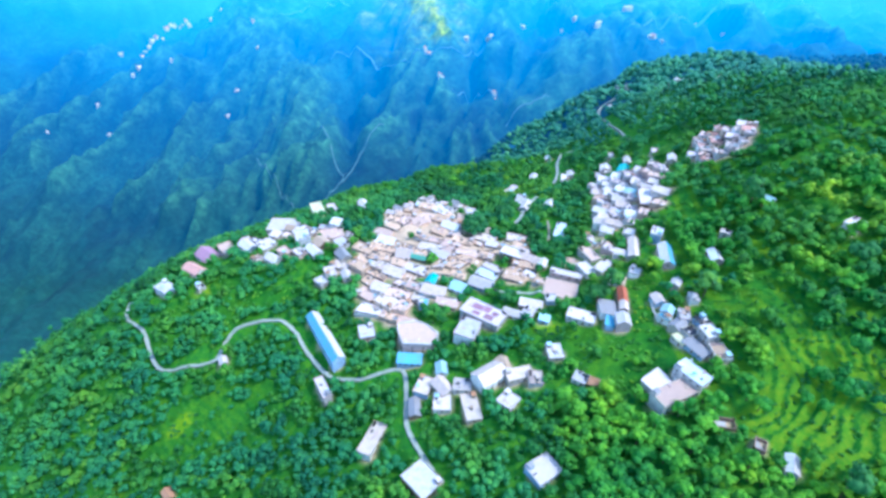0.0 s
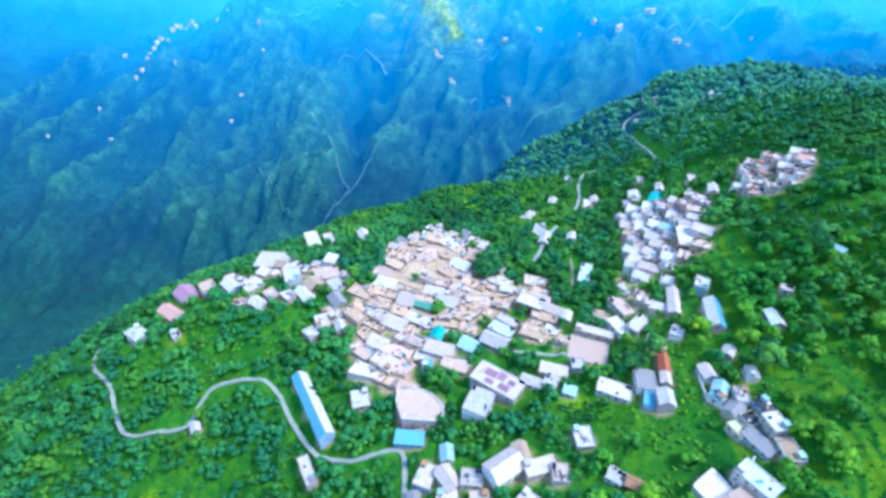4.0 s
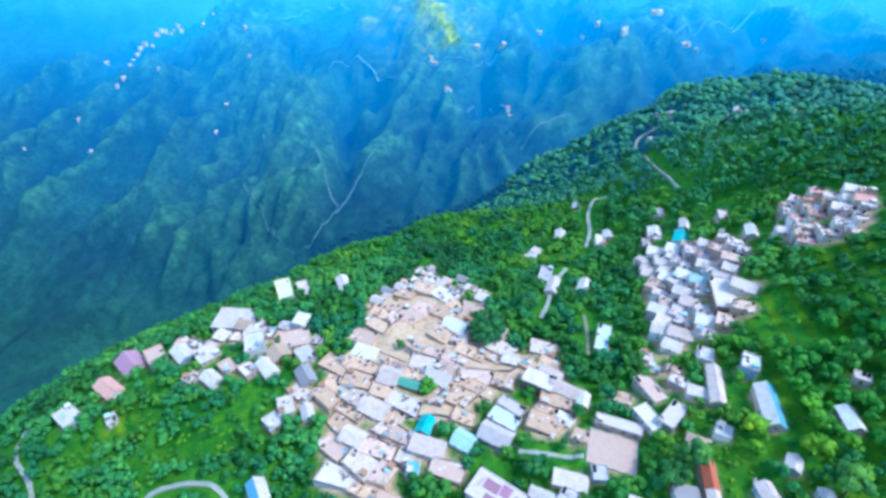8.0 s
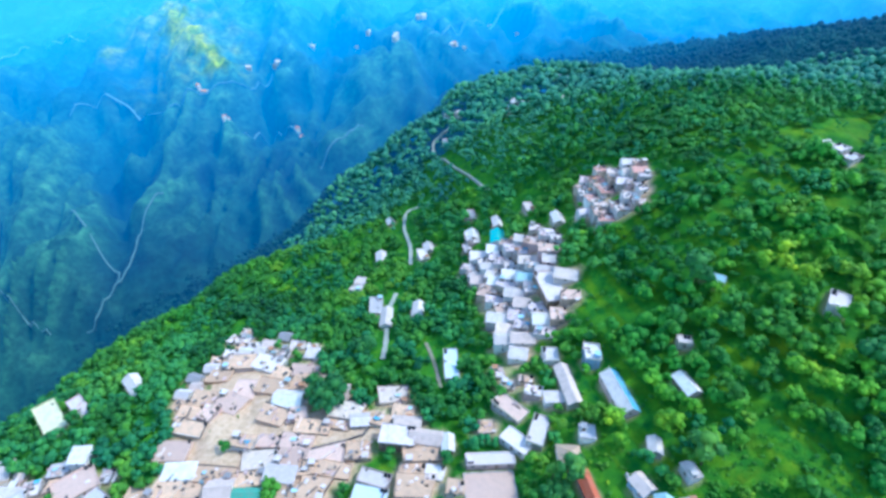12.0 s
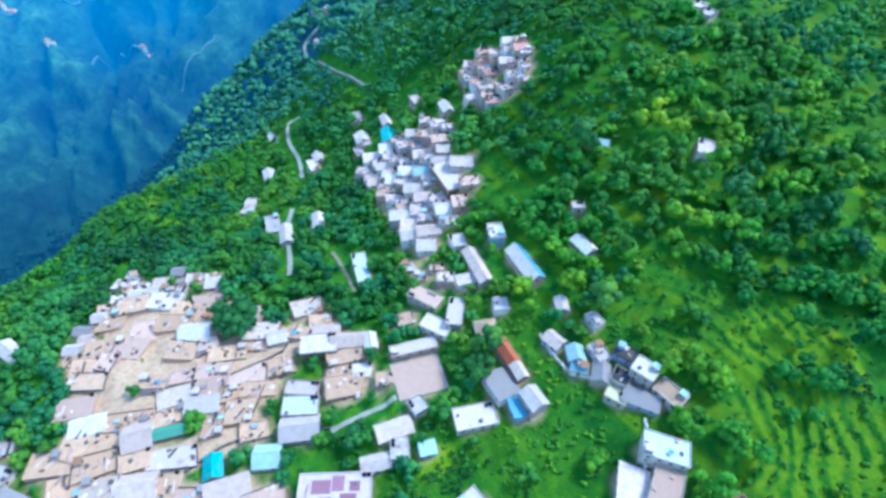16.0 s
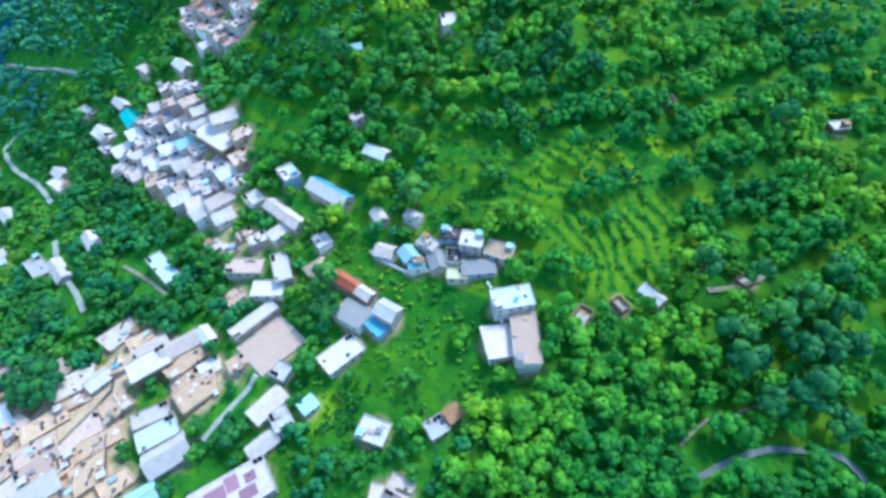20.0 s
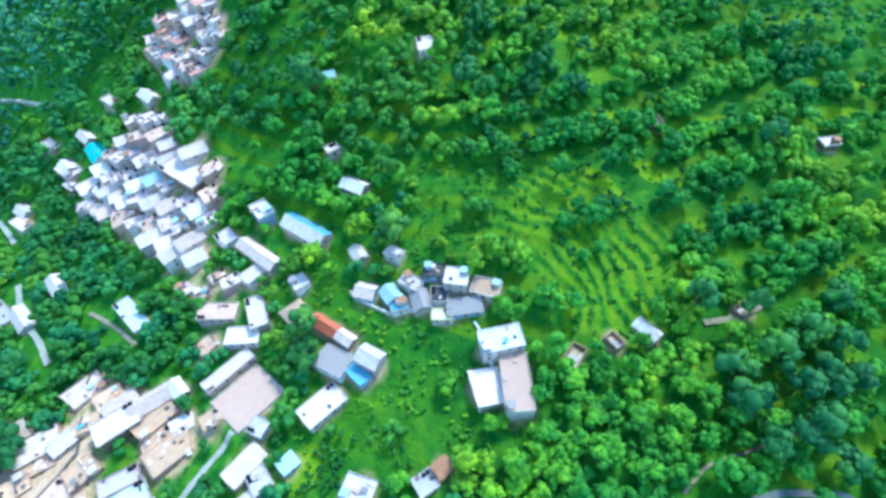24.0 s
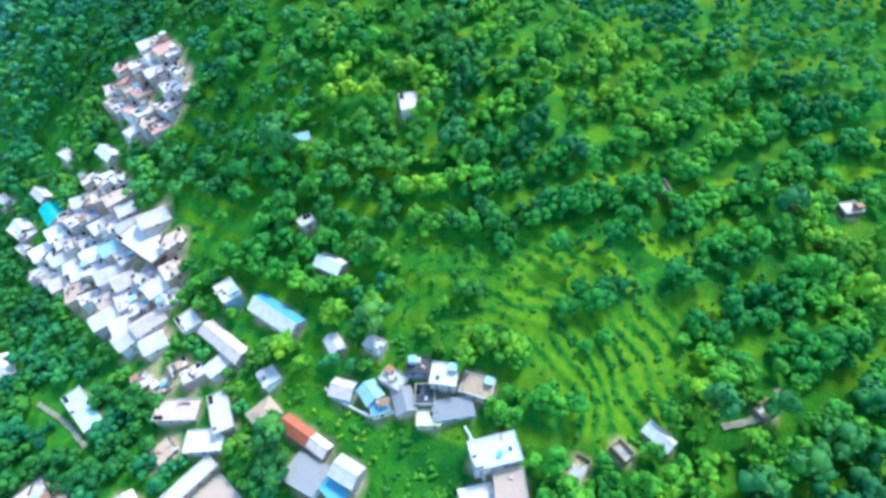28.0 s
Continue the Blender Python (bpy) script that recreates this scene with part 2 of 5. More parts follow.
def swell(x, y, grid, x0, y0, step, size):
    z = np.zeros_like(x)
    for i, row in enumerate(grid):
        ex = np.exp(-(x - x0 - step * i) ** 2 / (2 * size * size))
        for j, h in enumerate(row):
            z += h * ex * np.exp(-(y - y0 - step * j) ** 2 / (2 * size * size))
    return z


def waves(x, y, size, seed, octaves=4):
    """Smooth rolling noise between about -1 and 1."""
    r = np.random.default_rng(seed)
    z, a, total = np.zeros_like(x), 1.0, 0.0
    for k in range(octaves):
        for _ in range(4):
            th, ph = r.uniform(0, 6.283), r.uniform(0, 6.283)
            f = 6.283 / (size * 0.5 ** k) * r.uniform(0.7, 1.3)
            z += a * np.sin((x * math.cos(th) + y * math.sin(th)) * f + ph + 1.3 * np.sin((y * math.cos(th) - x * math.sin(th)) * f * 0.6 + ph * 2))
        total += 2.2 * a
        a *= 0.5
    return z / total


SPUR = [(-130, 600, 0), (-45, 628, 26), (35, 652, 62), (103, 667, 84), (153, 660, 66), (210, 655, 36), (245, 640, 14), (280, 610, 0)]
KNOLL = [(-125, 425, 10), (-84, 456, 24), (-46, 496, 26), (-14, 518, 38), (24, 533, 34), (62, 540, 26), (110, 548, 12)]


def crest(x, y, line, size):
    best = np.zeros_like(x)
    for (ax, ay, ah), (bx, by, bh) in zip(line, line[1:]):
        dx, dy = bx - ax, by - ay
        u = np.clip(((x - ax) * dx + (y - ay) * dy) / (dx * dx + dy * dy), 0, 1)
        d2 = (x - ax - u * dx) ** 2 + (y - ay - u * dy) ** 2
        best = np.maximum(best, (ah + u * (bh - ah)) * np.exp(-d2 / (2 * size * size)))
    return best


def hill_spur(x, y):
    """The wooded spur behind the village hill, and the green knoll before it: crest lines with their rise over the slope."""
    return np.maximum(crest(x, y, SPUR, 50.0), crest(x, y, KNOLL, 34.0))


def land(x, y):
    x, y = np.asarray(x, float), np.asarray(y, float)
    rise, x, y = hill_spur(x, y), x / SC, y / SC
    return rise + SC * (BASE + swell(x, y, RIDGES, -1200, -300, 300, 290) + swell(x, y, KNOLLS, -225, 30, 75, 74))


def oval(x, y, cx, cy, a, b, turn):
    c, s = math.cos(radians(turn)), math.sin(radians(turn))
    u, v = (x - cx) * c + (y - cy) * s, (y - cy) * c - (x - cx) * s
    return np.clip(1.6 - 1.6 * np.sqrt((u / a) ** 2 + (v / b) ** 2), 0, 1)


STEP = 2.2   # height of a terrace
TERRACES = [(-125, 187, 46, 24, 10), (-158, 267, 30, 10, 24)]
HX, HY = 128.0, 179.0   # the hollow above the school


def rings(x, y):
    """The fan of narrow terraces round the hollow, with a frayed edge."""
    r, a = np.hypot(x - HX, y - HY), np.degrees(np.arctan2(y - HY, x - HX))
    n = waves(x, y, 40, 36, 3)
    return np.clip((r - 25) / 5, 0, 1) * np.clip((74 - 18 * np.clip((a - 5) / 45, 0, 1) + 11 * n - r) / 9, 0, 1) * np.clip((a + 80 + 12 * n) / 10, 0, 1) * np.clip((62 - a + 14 * n) / 12, 0, 1)


def terraced(x, y):
    m = np.zeros_like(x)
    for o in TERRACES:
        m = np.maximum(m, oval(x, y, *o))
    return np.maximum(np.clip(m * 2, 0, 1), rings(x, y))


def terrace_phase(x, y):
    """Terraces climbed so far: by height, but in rings round the hollow above the school; and the rise of one."""
    z = land(x, y) + 0.9 * waves(x, y, 34, 3, 3)
    ring = np.hypot(x - HX - 35, y - HY) < 85
    return np.where(ring, (np.hypot(x - HX, y - HY) + 4.2 * waves(x, y, 64, 37, 3)) / 5.4, z / STEP), np.where(ring, 1.7, STEP)


PADS = [(75.0, 247.6, 12.0, 10.5, -18, -2.6)]   # levelled plots: place, half sizes, turn, height


def ground_z(x, y):
    x, y = np.asarray(x, float), np.asarray(y, float)
    z = land(x, y) + 0.9 * waves(x, y, 34, 3, 3)
    p, h = terrace_phase(x, y)
    f = p - np.floor(p)
    z = z + terraced(x, y) * (np.floor(p) + np.clip((f - 0.6) / 0.36, 0, 1) - p) * h
    for px, py, a, b, turn, level in PADS:
        c, s = math.cos(radians(turn)), math.sin(radians(turn))
        u, v = np.abs((x - px) * c + (y - py) * s) - a, np.abs((y - py) * c - (x - px) * s) - b
        k = np.clip(1 - np.maximum(u, v) / 3.0, 0, 1)
        z = z * (1 - k) + level * k
    return z


def top_z(x, y):
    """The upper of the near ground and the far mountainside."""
    x, y = np.asarray(x, float), np.asarray(y, float)
    past = np.hypot(x - CX, y - CY) - rim(np.arctan2(x - CX, y - CY))
    return np.where(past > 4, np.maximum(far_z(x, y), land(x, y) - 3), ground_z(x, y))


def gz(x, y):
    return float(top_z(np.array([x]), np.array([y]))[0])


# ---- objects ----
def mesh_object(name, verts, faces, mats, parent=None, label="", index=None, smooth=False):
    me = bpy.data.meshes.new(name)
    me.from_pydata([tuple(v) for v in verts], [], faces)
    for m in (mats if isinstance(mats, (list, tuple)) else [mats]):
        me.materials.append(m)
    if index:
        me.polygons.foreach_set("material_index", index)
    if smooth:
        me.shade_smooth()
    ob = new(name, me)
    if parent:
        ob.parent = parent
    if label:
        ob["label"] = label
    return ob


def big_mesh(name, co, tris, mat, smooth=False):
    """One mesh from arrays of points and triangles or quads."""
    me = bpy.data.meshes.new(name)
    n = tris.shape[1]
    me.vertices.add(len(co))
    me.vertices.foreach_set("co", np.ascontiguousarray(co, dtype=np.float32).ravel())
    me.loops.add(tris.size)
    me.loops.foreach_set("vertex_index", np.ascontiguousarray(tris, dtype=np.int32).ravel())
    me.polygons.add(len(tris))
    me.polygons.foreach_set("loop_start", np.arange(0, tris.size, n, dtype=np.int32))
    me.materials.append(mat)
    me.update(calc_edges=True)
    me.validate()
    if smooth:
        me.shade_smooth()
    return new(name, me)


def grid_mesh(name, xs, ys, z, mat):
    X, Y = np.meshgrid(xs, ys)
    co = np.stack([X, Y, z], -1).reshape(-1, 3)
    nx = len(xs)
    i = (np.arange(len(ys) - 1)[:, None] * nx + np.arange(nx - 1)[None]).ravel()
    return big_mesh(name, co, np.stack([i, i + 1, i + 1 + nx, i + nx], -1), mat, True)


def spaced(near, fine, far):
    a, b = near
    mid = np.arange(a, b + fine / 2, fine)
    out, step = [], fine
    v = 0.0
    while v < far:
        step *= 1.12
        v += step
        out.append(v)
    out = np.array(out)
    return np.concatenate([(a - out)[::-1], mid, b + out])


CX, CY = 20.0, 255.0


def spine(x, y, ax, ay, bx, by, size, height):
    """A spur (or, with a height below 0, a gully) along a line on the plan."""
    dx, dy = bx - ax, by - ay
    u = np.clip(((x - ax) * dx + (y - ay) * dy) / (dx * dx + dy * dy), 0, 1)
    d2 = (x - ax - u * dx) ** 2 + (y - ay - u * dy) ** 2
    return height * np.exp(-d2 / (2 * size * size))


def rim(turn):
    """How far from the village the far mountainside begins, by the turn from +y towards +x."""
    return 345 + 140 * np.clip(np.sin(turn - 0.9), 0, 1)


def crest_line(x, y, points, size, height):
    z = np.zeros_like(x)
    for (ax, ay), (bx, by) in zip(points, points[1:]):
        z = np.maximum(z, spine(x, y, ax, ay, bx, by, size, 1.0))
    return height * z


def spurs(x, y):
    """The spurs of the far mountainside, with the ribs that run down from them."""
    u, v = x + 26 * waves(x, y, 210, 31, 2), y + 26 * waves(x, y, 210, 32, 2)
    z = crest_line(u, v, [(-514, 1516), (-429, 1191), (-335, 1070), (-285, 1000), (-262, 900), (-245, 790)], 62, 62)
    z = np.maximum(z, crest_line(u, v, [(-26, 1400), (-40, 1084), (-102, 1020), (-118, 890)], 62, 56))
    z = np.maximum(z, crest_line(u, v, [(430, 1200), (234, 977), (142, 874), (60, 815)], 55, 40))
    z = z - crest_line(u, v, [(-140, 1180), (-165, 980), (-165, 870), (-190, 780)], 34, 34)
    for a, b in (((-429, 1191), (-575, 852)), ((-360, 1110), (-480, 790)), ((-290, 1020), (-385, 738)), ((-562, 1200), (-750, 917)), ((-640, 1300), (-880, 1000)), ((-240, 950), (-290, 760)),
                 ((-60, 1060), (20, 930)), ((120, 1330), (110, 1060)), ((300, 1330), (250, 1100)), ((470, 1330), (420, 1090)), ((620, 1350), (590, 1080)), ((-800, 1420), (-1010, 1120)), ((760, 1300), (700, 1000))):
        z = np.maximum(z, crest_line(u, v, [a, b], 22, 42))
    return z


def ribs(x, y):
    """Narrow ribs running down the far mountainside, 0 in the gullies to 1 on the crests."""
    x = x + 40 * waves(x, y, 320, 81, 2)
    across, along = 0.94 * x - 0.35 * y, 0.35 * x + 0.94 * y
    return 1 - np.clip(1.5 * np.abs(waves(across, 0.14 * along, 88, 82, 3)), 0, 1)


def far_z(x, y):
    x, y = np.asarray(x, float), np.asarray(y, float)
    r, turn = np.hypot(x - CX, y - CY), np.arctan2(x - CX, y - CY)
    fade = np.clip((r - rim(turn)) / 140, 0, 1)
    z = 14 * waves(x, y, 460, 11, 3) - 22 * np.abs(waves(x + 0.3 * y, 0.3 * y, 110, 5, 3)) - 6 * np.abs(waves(x, y, 60, 15, 2)) + 22 * (ribs(x, y) - 1) + spurs(x, y) - 6
    return land(x, y) - 2 + fade * z + np.clip((r - 1400) / 2000, 0, 1) * 260


# ground: one sheet, fine round the village, reaching past the horizon
gx, gy = spaced((-260, 350), 1.3, 3800), spaced((36, 480), 1.3, 3800)
GX, GY = np.meshgrid(gx, gy)
GZ = ground_z(GX, GY)
past = np.hypot(GX - CX, GY - CY) - rim(np.arctan2(GX - CX, GY - CY))
GZ -= 12 * np.clip((past - 8) / 30, 0, 1) + 110 * np.clip((past - 30) / 200, 0, 1)
ground = tagged(grid_mesh("ground", gx, gy, GZ, GRASS), "steep green hillside with grass and terraces", "hillside", kind="structure")

# far mountainside across the gorge, pale with daylit haze painted as a blue glow
HAZE, t, b = material("far_forest_haze", 0.9)
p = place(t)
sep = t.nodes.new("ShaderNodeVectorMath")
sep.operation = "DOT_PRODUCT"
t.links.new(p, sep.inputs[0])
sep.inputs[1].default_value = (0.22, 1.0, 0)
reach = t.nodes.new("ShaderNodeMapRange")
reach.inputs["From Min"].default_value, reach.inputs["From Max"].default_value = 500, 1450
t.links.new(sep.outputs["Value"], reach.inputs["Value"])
wide, fine = noise_of(t, p, 0.006, 5), noise_of(t, p, 0.045, 5)
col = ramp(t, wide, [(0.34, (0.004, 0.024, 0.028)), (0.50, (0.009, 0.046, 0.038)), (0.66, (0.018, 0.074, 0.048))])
# grass on crests, forest in gullies, with their light and shade painted in
grassy_lit = t.nodes.new("ShaderNodeAttribute")
grassy_lit.attribute_name = "spur"
col = mixed(t, col, ramp(t, fine, [(0.35, (0.024, 0.100, 0.054)), (0.65, (0.056, 0.160, 0.070))]), grassy_lit.outputs["Fac"])
meadow = t.nodes.new("ShaderNodeAttribute")
meadow.attribute_name = "meadow"
col = mixed(t, col, ramp(t, noise_of(t, p, 0.03, 5), [(0.35, (0.04, 0.13, 0.03)), (0.5, (0.17, 0.28, 0.02)), (0.66, (0.42, 0.46, 0.01))]), meadow.outputs["Fac"])
col = mixed(t, col, ramp(t, fine, [(0.3, (0.65, 0.65, 0.65)), (0.7, (1.2, 1.2, 1.2))]), 0.9, "MULTIPLY")
specks = noise_of(t, p, 0.13, 5, 0.7)
col = mixed(t, col, ramp(t, specks, [(0.36, (0.35, 0.40, 0.45)), (0.5, (1, 1, 1)), (0.62, (1.7, 1.5, 1.3)), (0.72, (2.6, 2.2, 1.8))]), 0.6, "MULTIPLY")
t.links.new(col, b.inputs["Base Color"])
bumped(t, b, fine, 0.5, 5.0)
# emission stands in for the haze, stronger the further off
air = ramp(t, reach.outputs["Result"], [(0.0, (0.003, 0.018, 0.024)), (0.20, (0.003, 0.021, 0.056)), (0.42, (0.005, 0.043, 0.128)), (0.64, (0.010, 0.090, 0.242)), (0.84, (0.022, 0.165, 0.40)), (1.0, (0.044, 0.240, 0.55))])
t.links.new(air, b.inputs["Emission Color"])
# the haze glow drops to half over the meadow
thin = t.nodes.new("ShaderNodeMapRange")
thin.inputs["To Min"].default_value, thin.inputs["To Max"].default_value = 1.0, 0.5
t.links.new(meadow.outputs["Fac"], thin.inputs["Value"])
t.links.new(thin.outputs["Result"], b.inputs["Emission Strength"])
rr = np.concatenate([np.arange(0, 1050, 8.0), 1050 + 60 * (1.12 ** np.arange(1, 24) - 1) / 0.12])
th = np.linspace(-math.pi, math.pi, 541)
R, T = np.meshgrid(rr, th)
R = R + rim(T)
BX, BY = CX + R * np.sin(T), CY + R * np.cos(T)
BZ = far_z(BX, BY)
nth = len(rr)
i = (np.arange(len(th) - 1)[:, None] * nth + np.arange(nth - 1)[None]).ravel()
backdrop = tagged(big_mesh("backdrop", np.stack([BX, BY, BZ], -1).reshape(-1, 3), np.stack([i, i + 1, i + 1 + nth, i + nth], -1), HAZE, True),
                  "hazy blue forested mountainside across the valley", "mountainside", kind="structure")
MEADOW_RIDGE = [(-75, 1440), (-62, 1300), (-32, 1200), (4, 1112)]
bare = np.clip(crest_line(BX + 14 * waves(BX, BY, 60, 71, 3), BY, MEADOW_RIDGE, 20, 1.0) * (1.25 + 0.8 * waves(BX, BY, 45, 72, 3)) - 0.15, 0, 1)
bare = np.maximum(bare, np.clip(crest_line(BX, BY + 10 * waves(BX, BY, 50, 73, 3), [(-75, 1400), (-130, 1355), (-190, 1300)], 13, 0.6) * (1 + waves(BX, BY, 40, 74, 2)), 0, 0.6))
bare = np.maximum(bare, np.clip(crest_line(BX, BY, [(-70, 1420), (-40, 1180)], 62, 0.34) * (1 + 1.2 * waves(BX, BY, 55, 75, 3)), 0, 0.4))
at = backdrop.data.attributes.new("meadow", "FLOAT", "POINT")
at.data.foreach_set("value", bare.astype(np.float32).ravel())
# pale tone on spurs and ribs, dark in gullies: relief shading put into colour
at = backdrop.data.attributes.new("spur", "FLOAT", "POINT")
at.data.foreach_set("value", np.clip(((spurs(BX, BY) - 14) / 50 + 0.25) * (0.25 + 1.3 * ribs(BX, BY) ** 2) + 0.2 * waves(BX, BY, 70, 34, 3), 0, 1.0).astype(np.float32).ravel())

# ---- roads ----
TAKEN = []   # (x, y, radius) kept free of trees
YARDS = []   # (x, y, radius) of trodden earth


def top_of(l, r, q):
    return max(gz(l.x, l.y), gz(r.x, r.y), gz(q.x, q.y)) + 0.35


def way(name, points, width, label, mat=None, zed=None):
    """A paved strip along a smooth line, with an edge thickness, laid on the ground."""
    pts = [Vector((*q, 0)) for q in points]
    line = []
    for k in range(len(pts) - 1):
        a, b, c, d = pts[max(k - 1, 0)], pts[k], pts[k + 1], pts[min(k + 2, len(pts) - 1)]
        for s in range(8):
            u = s / 8
            line.append(0.5 * (2 * b + (c - a) * u + (2 * a - 5 * b + 4 * c - d) * u * u + (3 * b - a - 3 * c + d) * u ** 3))
    line.append(pts[-1])
    verts, faces = [], []
    for k, q in enumerate(line):
        side = (line[min(k + 1, len(line) - 1)] - line[max(k - 1, 0)]).normalized().cross(Vector((0, 0, 1)))
        w = width / 2 * (1 + 0.1 * math.sin(k * 1.7))
        l, r = q + side * w, q - side * w
        z = (zed or top_of)(l, r, q)
        verts += [(l.x, l.y, z), (r.x, r.y, z), (r.x, r.y, z - 1.6), (l.x, l.y, z - 1.6)]
        if not zed:
            TAKEN.append((q.x, q.y, width / 2 + (2.4 if q.y < 330 else 4.6)))
        if k:
            o = 4 * k
            for a, b in ((0, 1), (1, 2), (2, 3), (3, 0)):
                faces.append((o + a, o + b, o - 4 + b, o - 4 + a))
    return tagged(mesh_object(name, verts, faces, mat or ROADM), label, "road", kind="structure")


way("road", [(-217, 282), (-212, 266), (-192, 250), (-180, 233), (-169, 222), (-152, 221), (-134, 222), (-130, 232), (-125, 240), (-112, 243), (-97, 242), (-86, 234), (-76, 220),
             (-62, 204), (-54, 199), (-40, 196), (-22, 199), (-16, 196), (-14, 181), (-13, 166), (-8, 154), (1, 139)], 2.3, "narrow pale concrete road winding along the slope")
way("lane", [(176, 458), (178, 490), (179, 520), (181, 560), (181, 583), (187, 600), (204, 605), (222, 601)], 2.4, "pale track climbing the far hillside")
way("lane", [(142, 508), (131, 515), (120, 492), (114, 459), (105, 432)], 2.6, "pale footpath between the trees")
way("lane", [(86, 404), (75, 385), (65, 356), (59, 341)], 2.6, "pale footpath below the scattered houses")
way("lane", [(99, 105), (110, 99), (120, 87), (130, 75), (134, 69)], 1.1, "overgrown footpath through the forest", PATHM)
way("road", [(92, 98), (102, 89), (110, 79), (115, 67), (117, 58), (110, 45)], 2.0, "grey concrete road bending under trees", CONCRETE_SHADED)
way("lane", [(37, 250), (49, 248), (63, 245)], 2.0, "straight footpath beside the village")
way("lane", [(83, 341), (81, 322), (77, 305)], 1.8, "brown footpath through the grass", PATHM)
way("lane", [(155, 108), (161, 99), (169, 91), (174, 93)], 2.2, "bare earth path beside an unfinished hut", PATHM)

# ---- houses ----
TOPS = []   # flat roofs: place, turn, half sizes, height
BOX = [(0, 3, 2, 1), (4, 5, 6, 7), (0, 1, 5, 4), (1, 2, 6, 5), (2, 3, 7, 6), (3, 0, 4, 7)]
SHARED = {}


def box_verts(x0, x1, y0, y1, z0, z1):
    return [(x0, y0, z0), (x1, y0, z0), (x1, y1, z0), (x0, y1, z0), (x0, y0, z1), (x1, y0, z1), (x1, y1, z1), (x0, y1, z1)]


def block(name, x0, x1, y0, y1, z0, z1, mat, parent, label=""):
    return mesh_object(name, box_verts(x0, x1, y0, y1, z0, z1), BOX, mat, parent, label)


def shared(key, build):
    if key not in SHARED:
        ob = build()
        SHARED[key] = ob.data
        bpy.data.objects.remove(ob)
    return SHARED[key]


def window_mesh():
    """A window frame, one ring with a mullion down its middle."""
    v, f = [], []
    for y in (-0.06, 0.06):
        v += [(-.5, y, -.6), (.5, y, -.6), (.5, y, .6), (-.5, y, .6), (-.4, y, -.5), (-.03, y, -.5), (.03, y, -.5), (.4, y, -.5), (.4, y, .5), (.03, y, .5), (-.03, y, .5), (-.4, y, .5)]
    flat = [(0, 1, 7, 6, 5, 4), (1, 2, 8, 7), (2, 3, 11, 10, 9, 8), (3, 0, 4, 11), (5, 6, 9, 10)]
    f += flat + [tuple(12 + q for q in reversed(face)) for face in flat]
    for a, b in ((0, 1), (1, 2), (2, 3), (3, 0), (5, 4), (4, 11), (11, 10), (10, 5), (7, 6), (6, 9), (9, 8), (8, 7)):
        f.append((b, a, a + 12, b + 12))
    return mesh_object("window", v, f, FRAME)


def pane_mesh():
    return mesh_object("pane", box_verts(-.41, .41, -.015, .015, -.51, .51), BOX, GLASS)


def door_mesh():
    """A door leaf with one sunk panel."""
    v = box_verts(-.5, .5, -.04, .05, 0, 2.0) + [(-.34, -.04, .25), (.34, -.04, .25), (.34, -.04, 1.75), (-.34, -.04, 1.75), (-.34, -.01, .25), (.34, -.01, .25), (.34, -.01, 1.75), (-.34, -.01, 1.75)]
    f = [(0, 3, 2, 1), (4, 5, 6, 7), (1, 2, 6, 5), (2, 3, 7, 6), (3, 0, 4, 7), (0, 1, 9, 8), (1, 5, 10, 9), (5, 4, 11, 10), (4, 0, 8, 11),
         (8, 9, 13, 12), (9, 10, 14, 13), (10, 11, 15, 14), (11, 8, 12, 15), (12, 13, 14, 15)]
    return mesh_object("door", v, f, DOOR)


def tank_mesh():
    """An upright ribbed tank with a domed lid."""
    prof = [(0.0, 0.0), (0.62, 0.0), (0.66, 0.1), (0.62, 0.35), (0.66, 0.4), (0.62, 0.75), (0.66, 0.8), (0.62, 1.1), (0.45, 1.3), (0.22, 1.36), (0.22, 1.46), (0.0, 1.48)]
    v = [(r * math.cos(k * math.pi / 6), r * math.sin(k * math.pi / 6), z) for r, z in prof for k in range(12)]
    f = [(q * 12 + k, q * 12 + (k + 1) % 12, q * 12 + 12 + (k + 1) % 12, q * 12 + 12 + k) for q in range(len(prof) - 1) for k in range(12)]
    return mesh_object("water_tank", v, f, TANK, smooth=True)


def fitting(kind, build, parent, x, y, z, turn):
    ob = new(kind, shared(kind, build))
    ob.parent = parent
    ob.location, ob.rotation_euler = (x, y, z), (0, 0, radians(turn))
    if kind == "window":
        glass = new("pane", shared("pane", pane_mesh))
        glass.parent = ob
    return ob


def slope(name, w, y0, z0, y1, z1, mat, parent, thick=0.12, x_in0=0.0, label=""):
    """A sloping sheet from the eave (y0, z0) to the ridge (y1, z1), shortened at the ridge by x_in0 at each end."""
    a, b = w / 2, w / 2 - x_in0
    v = [(-a, y0, z0), (a, y0, z0), (b, y1, z1), (-b, y1, z1)]
    v = [(x, y, z - thick) for x, y, z in v] + v
    return mesh_object(name, v, BOX, mat, parent, label)


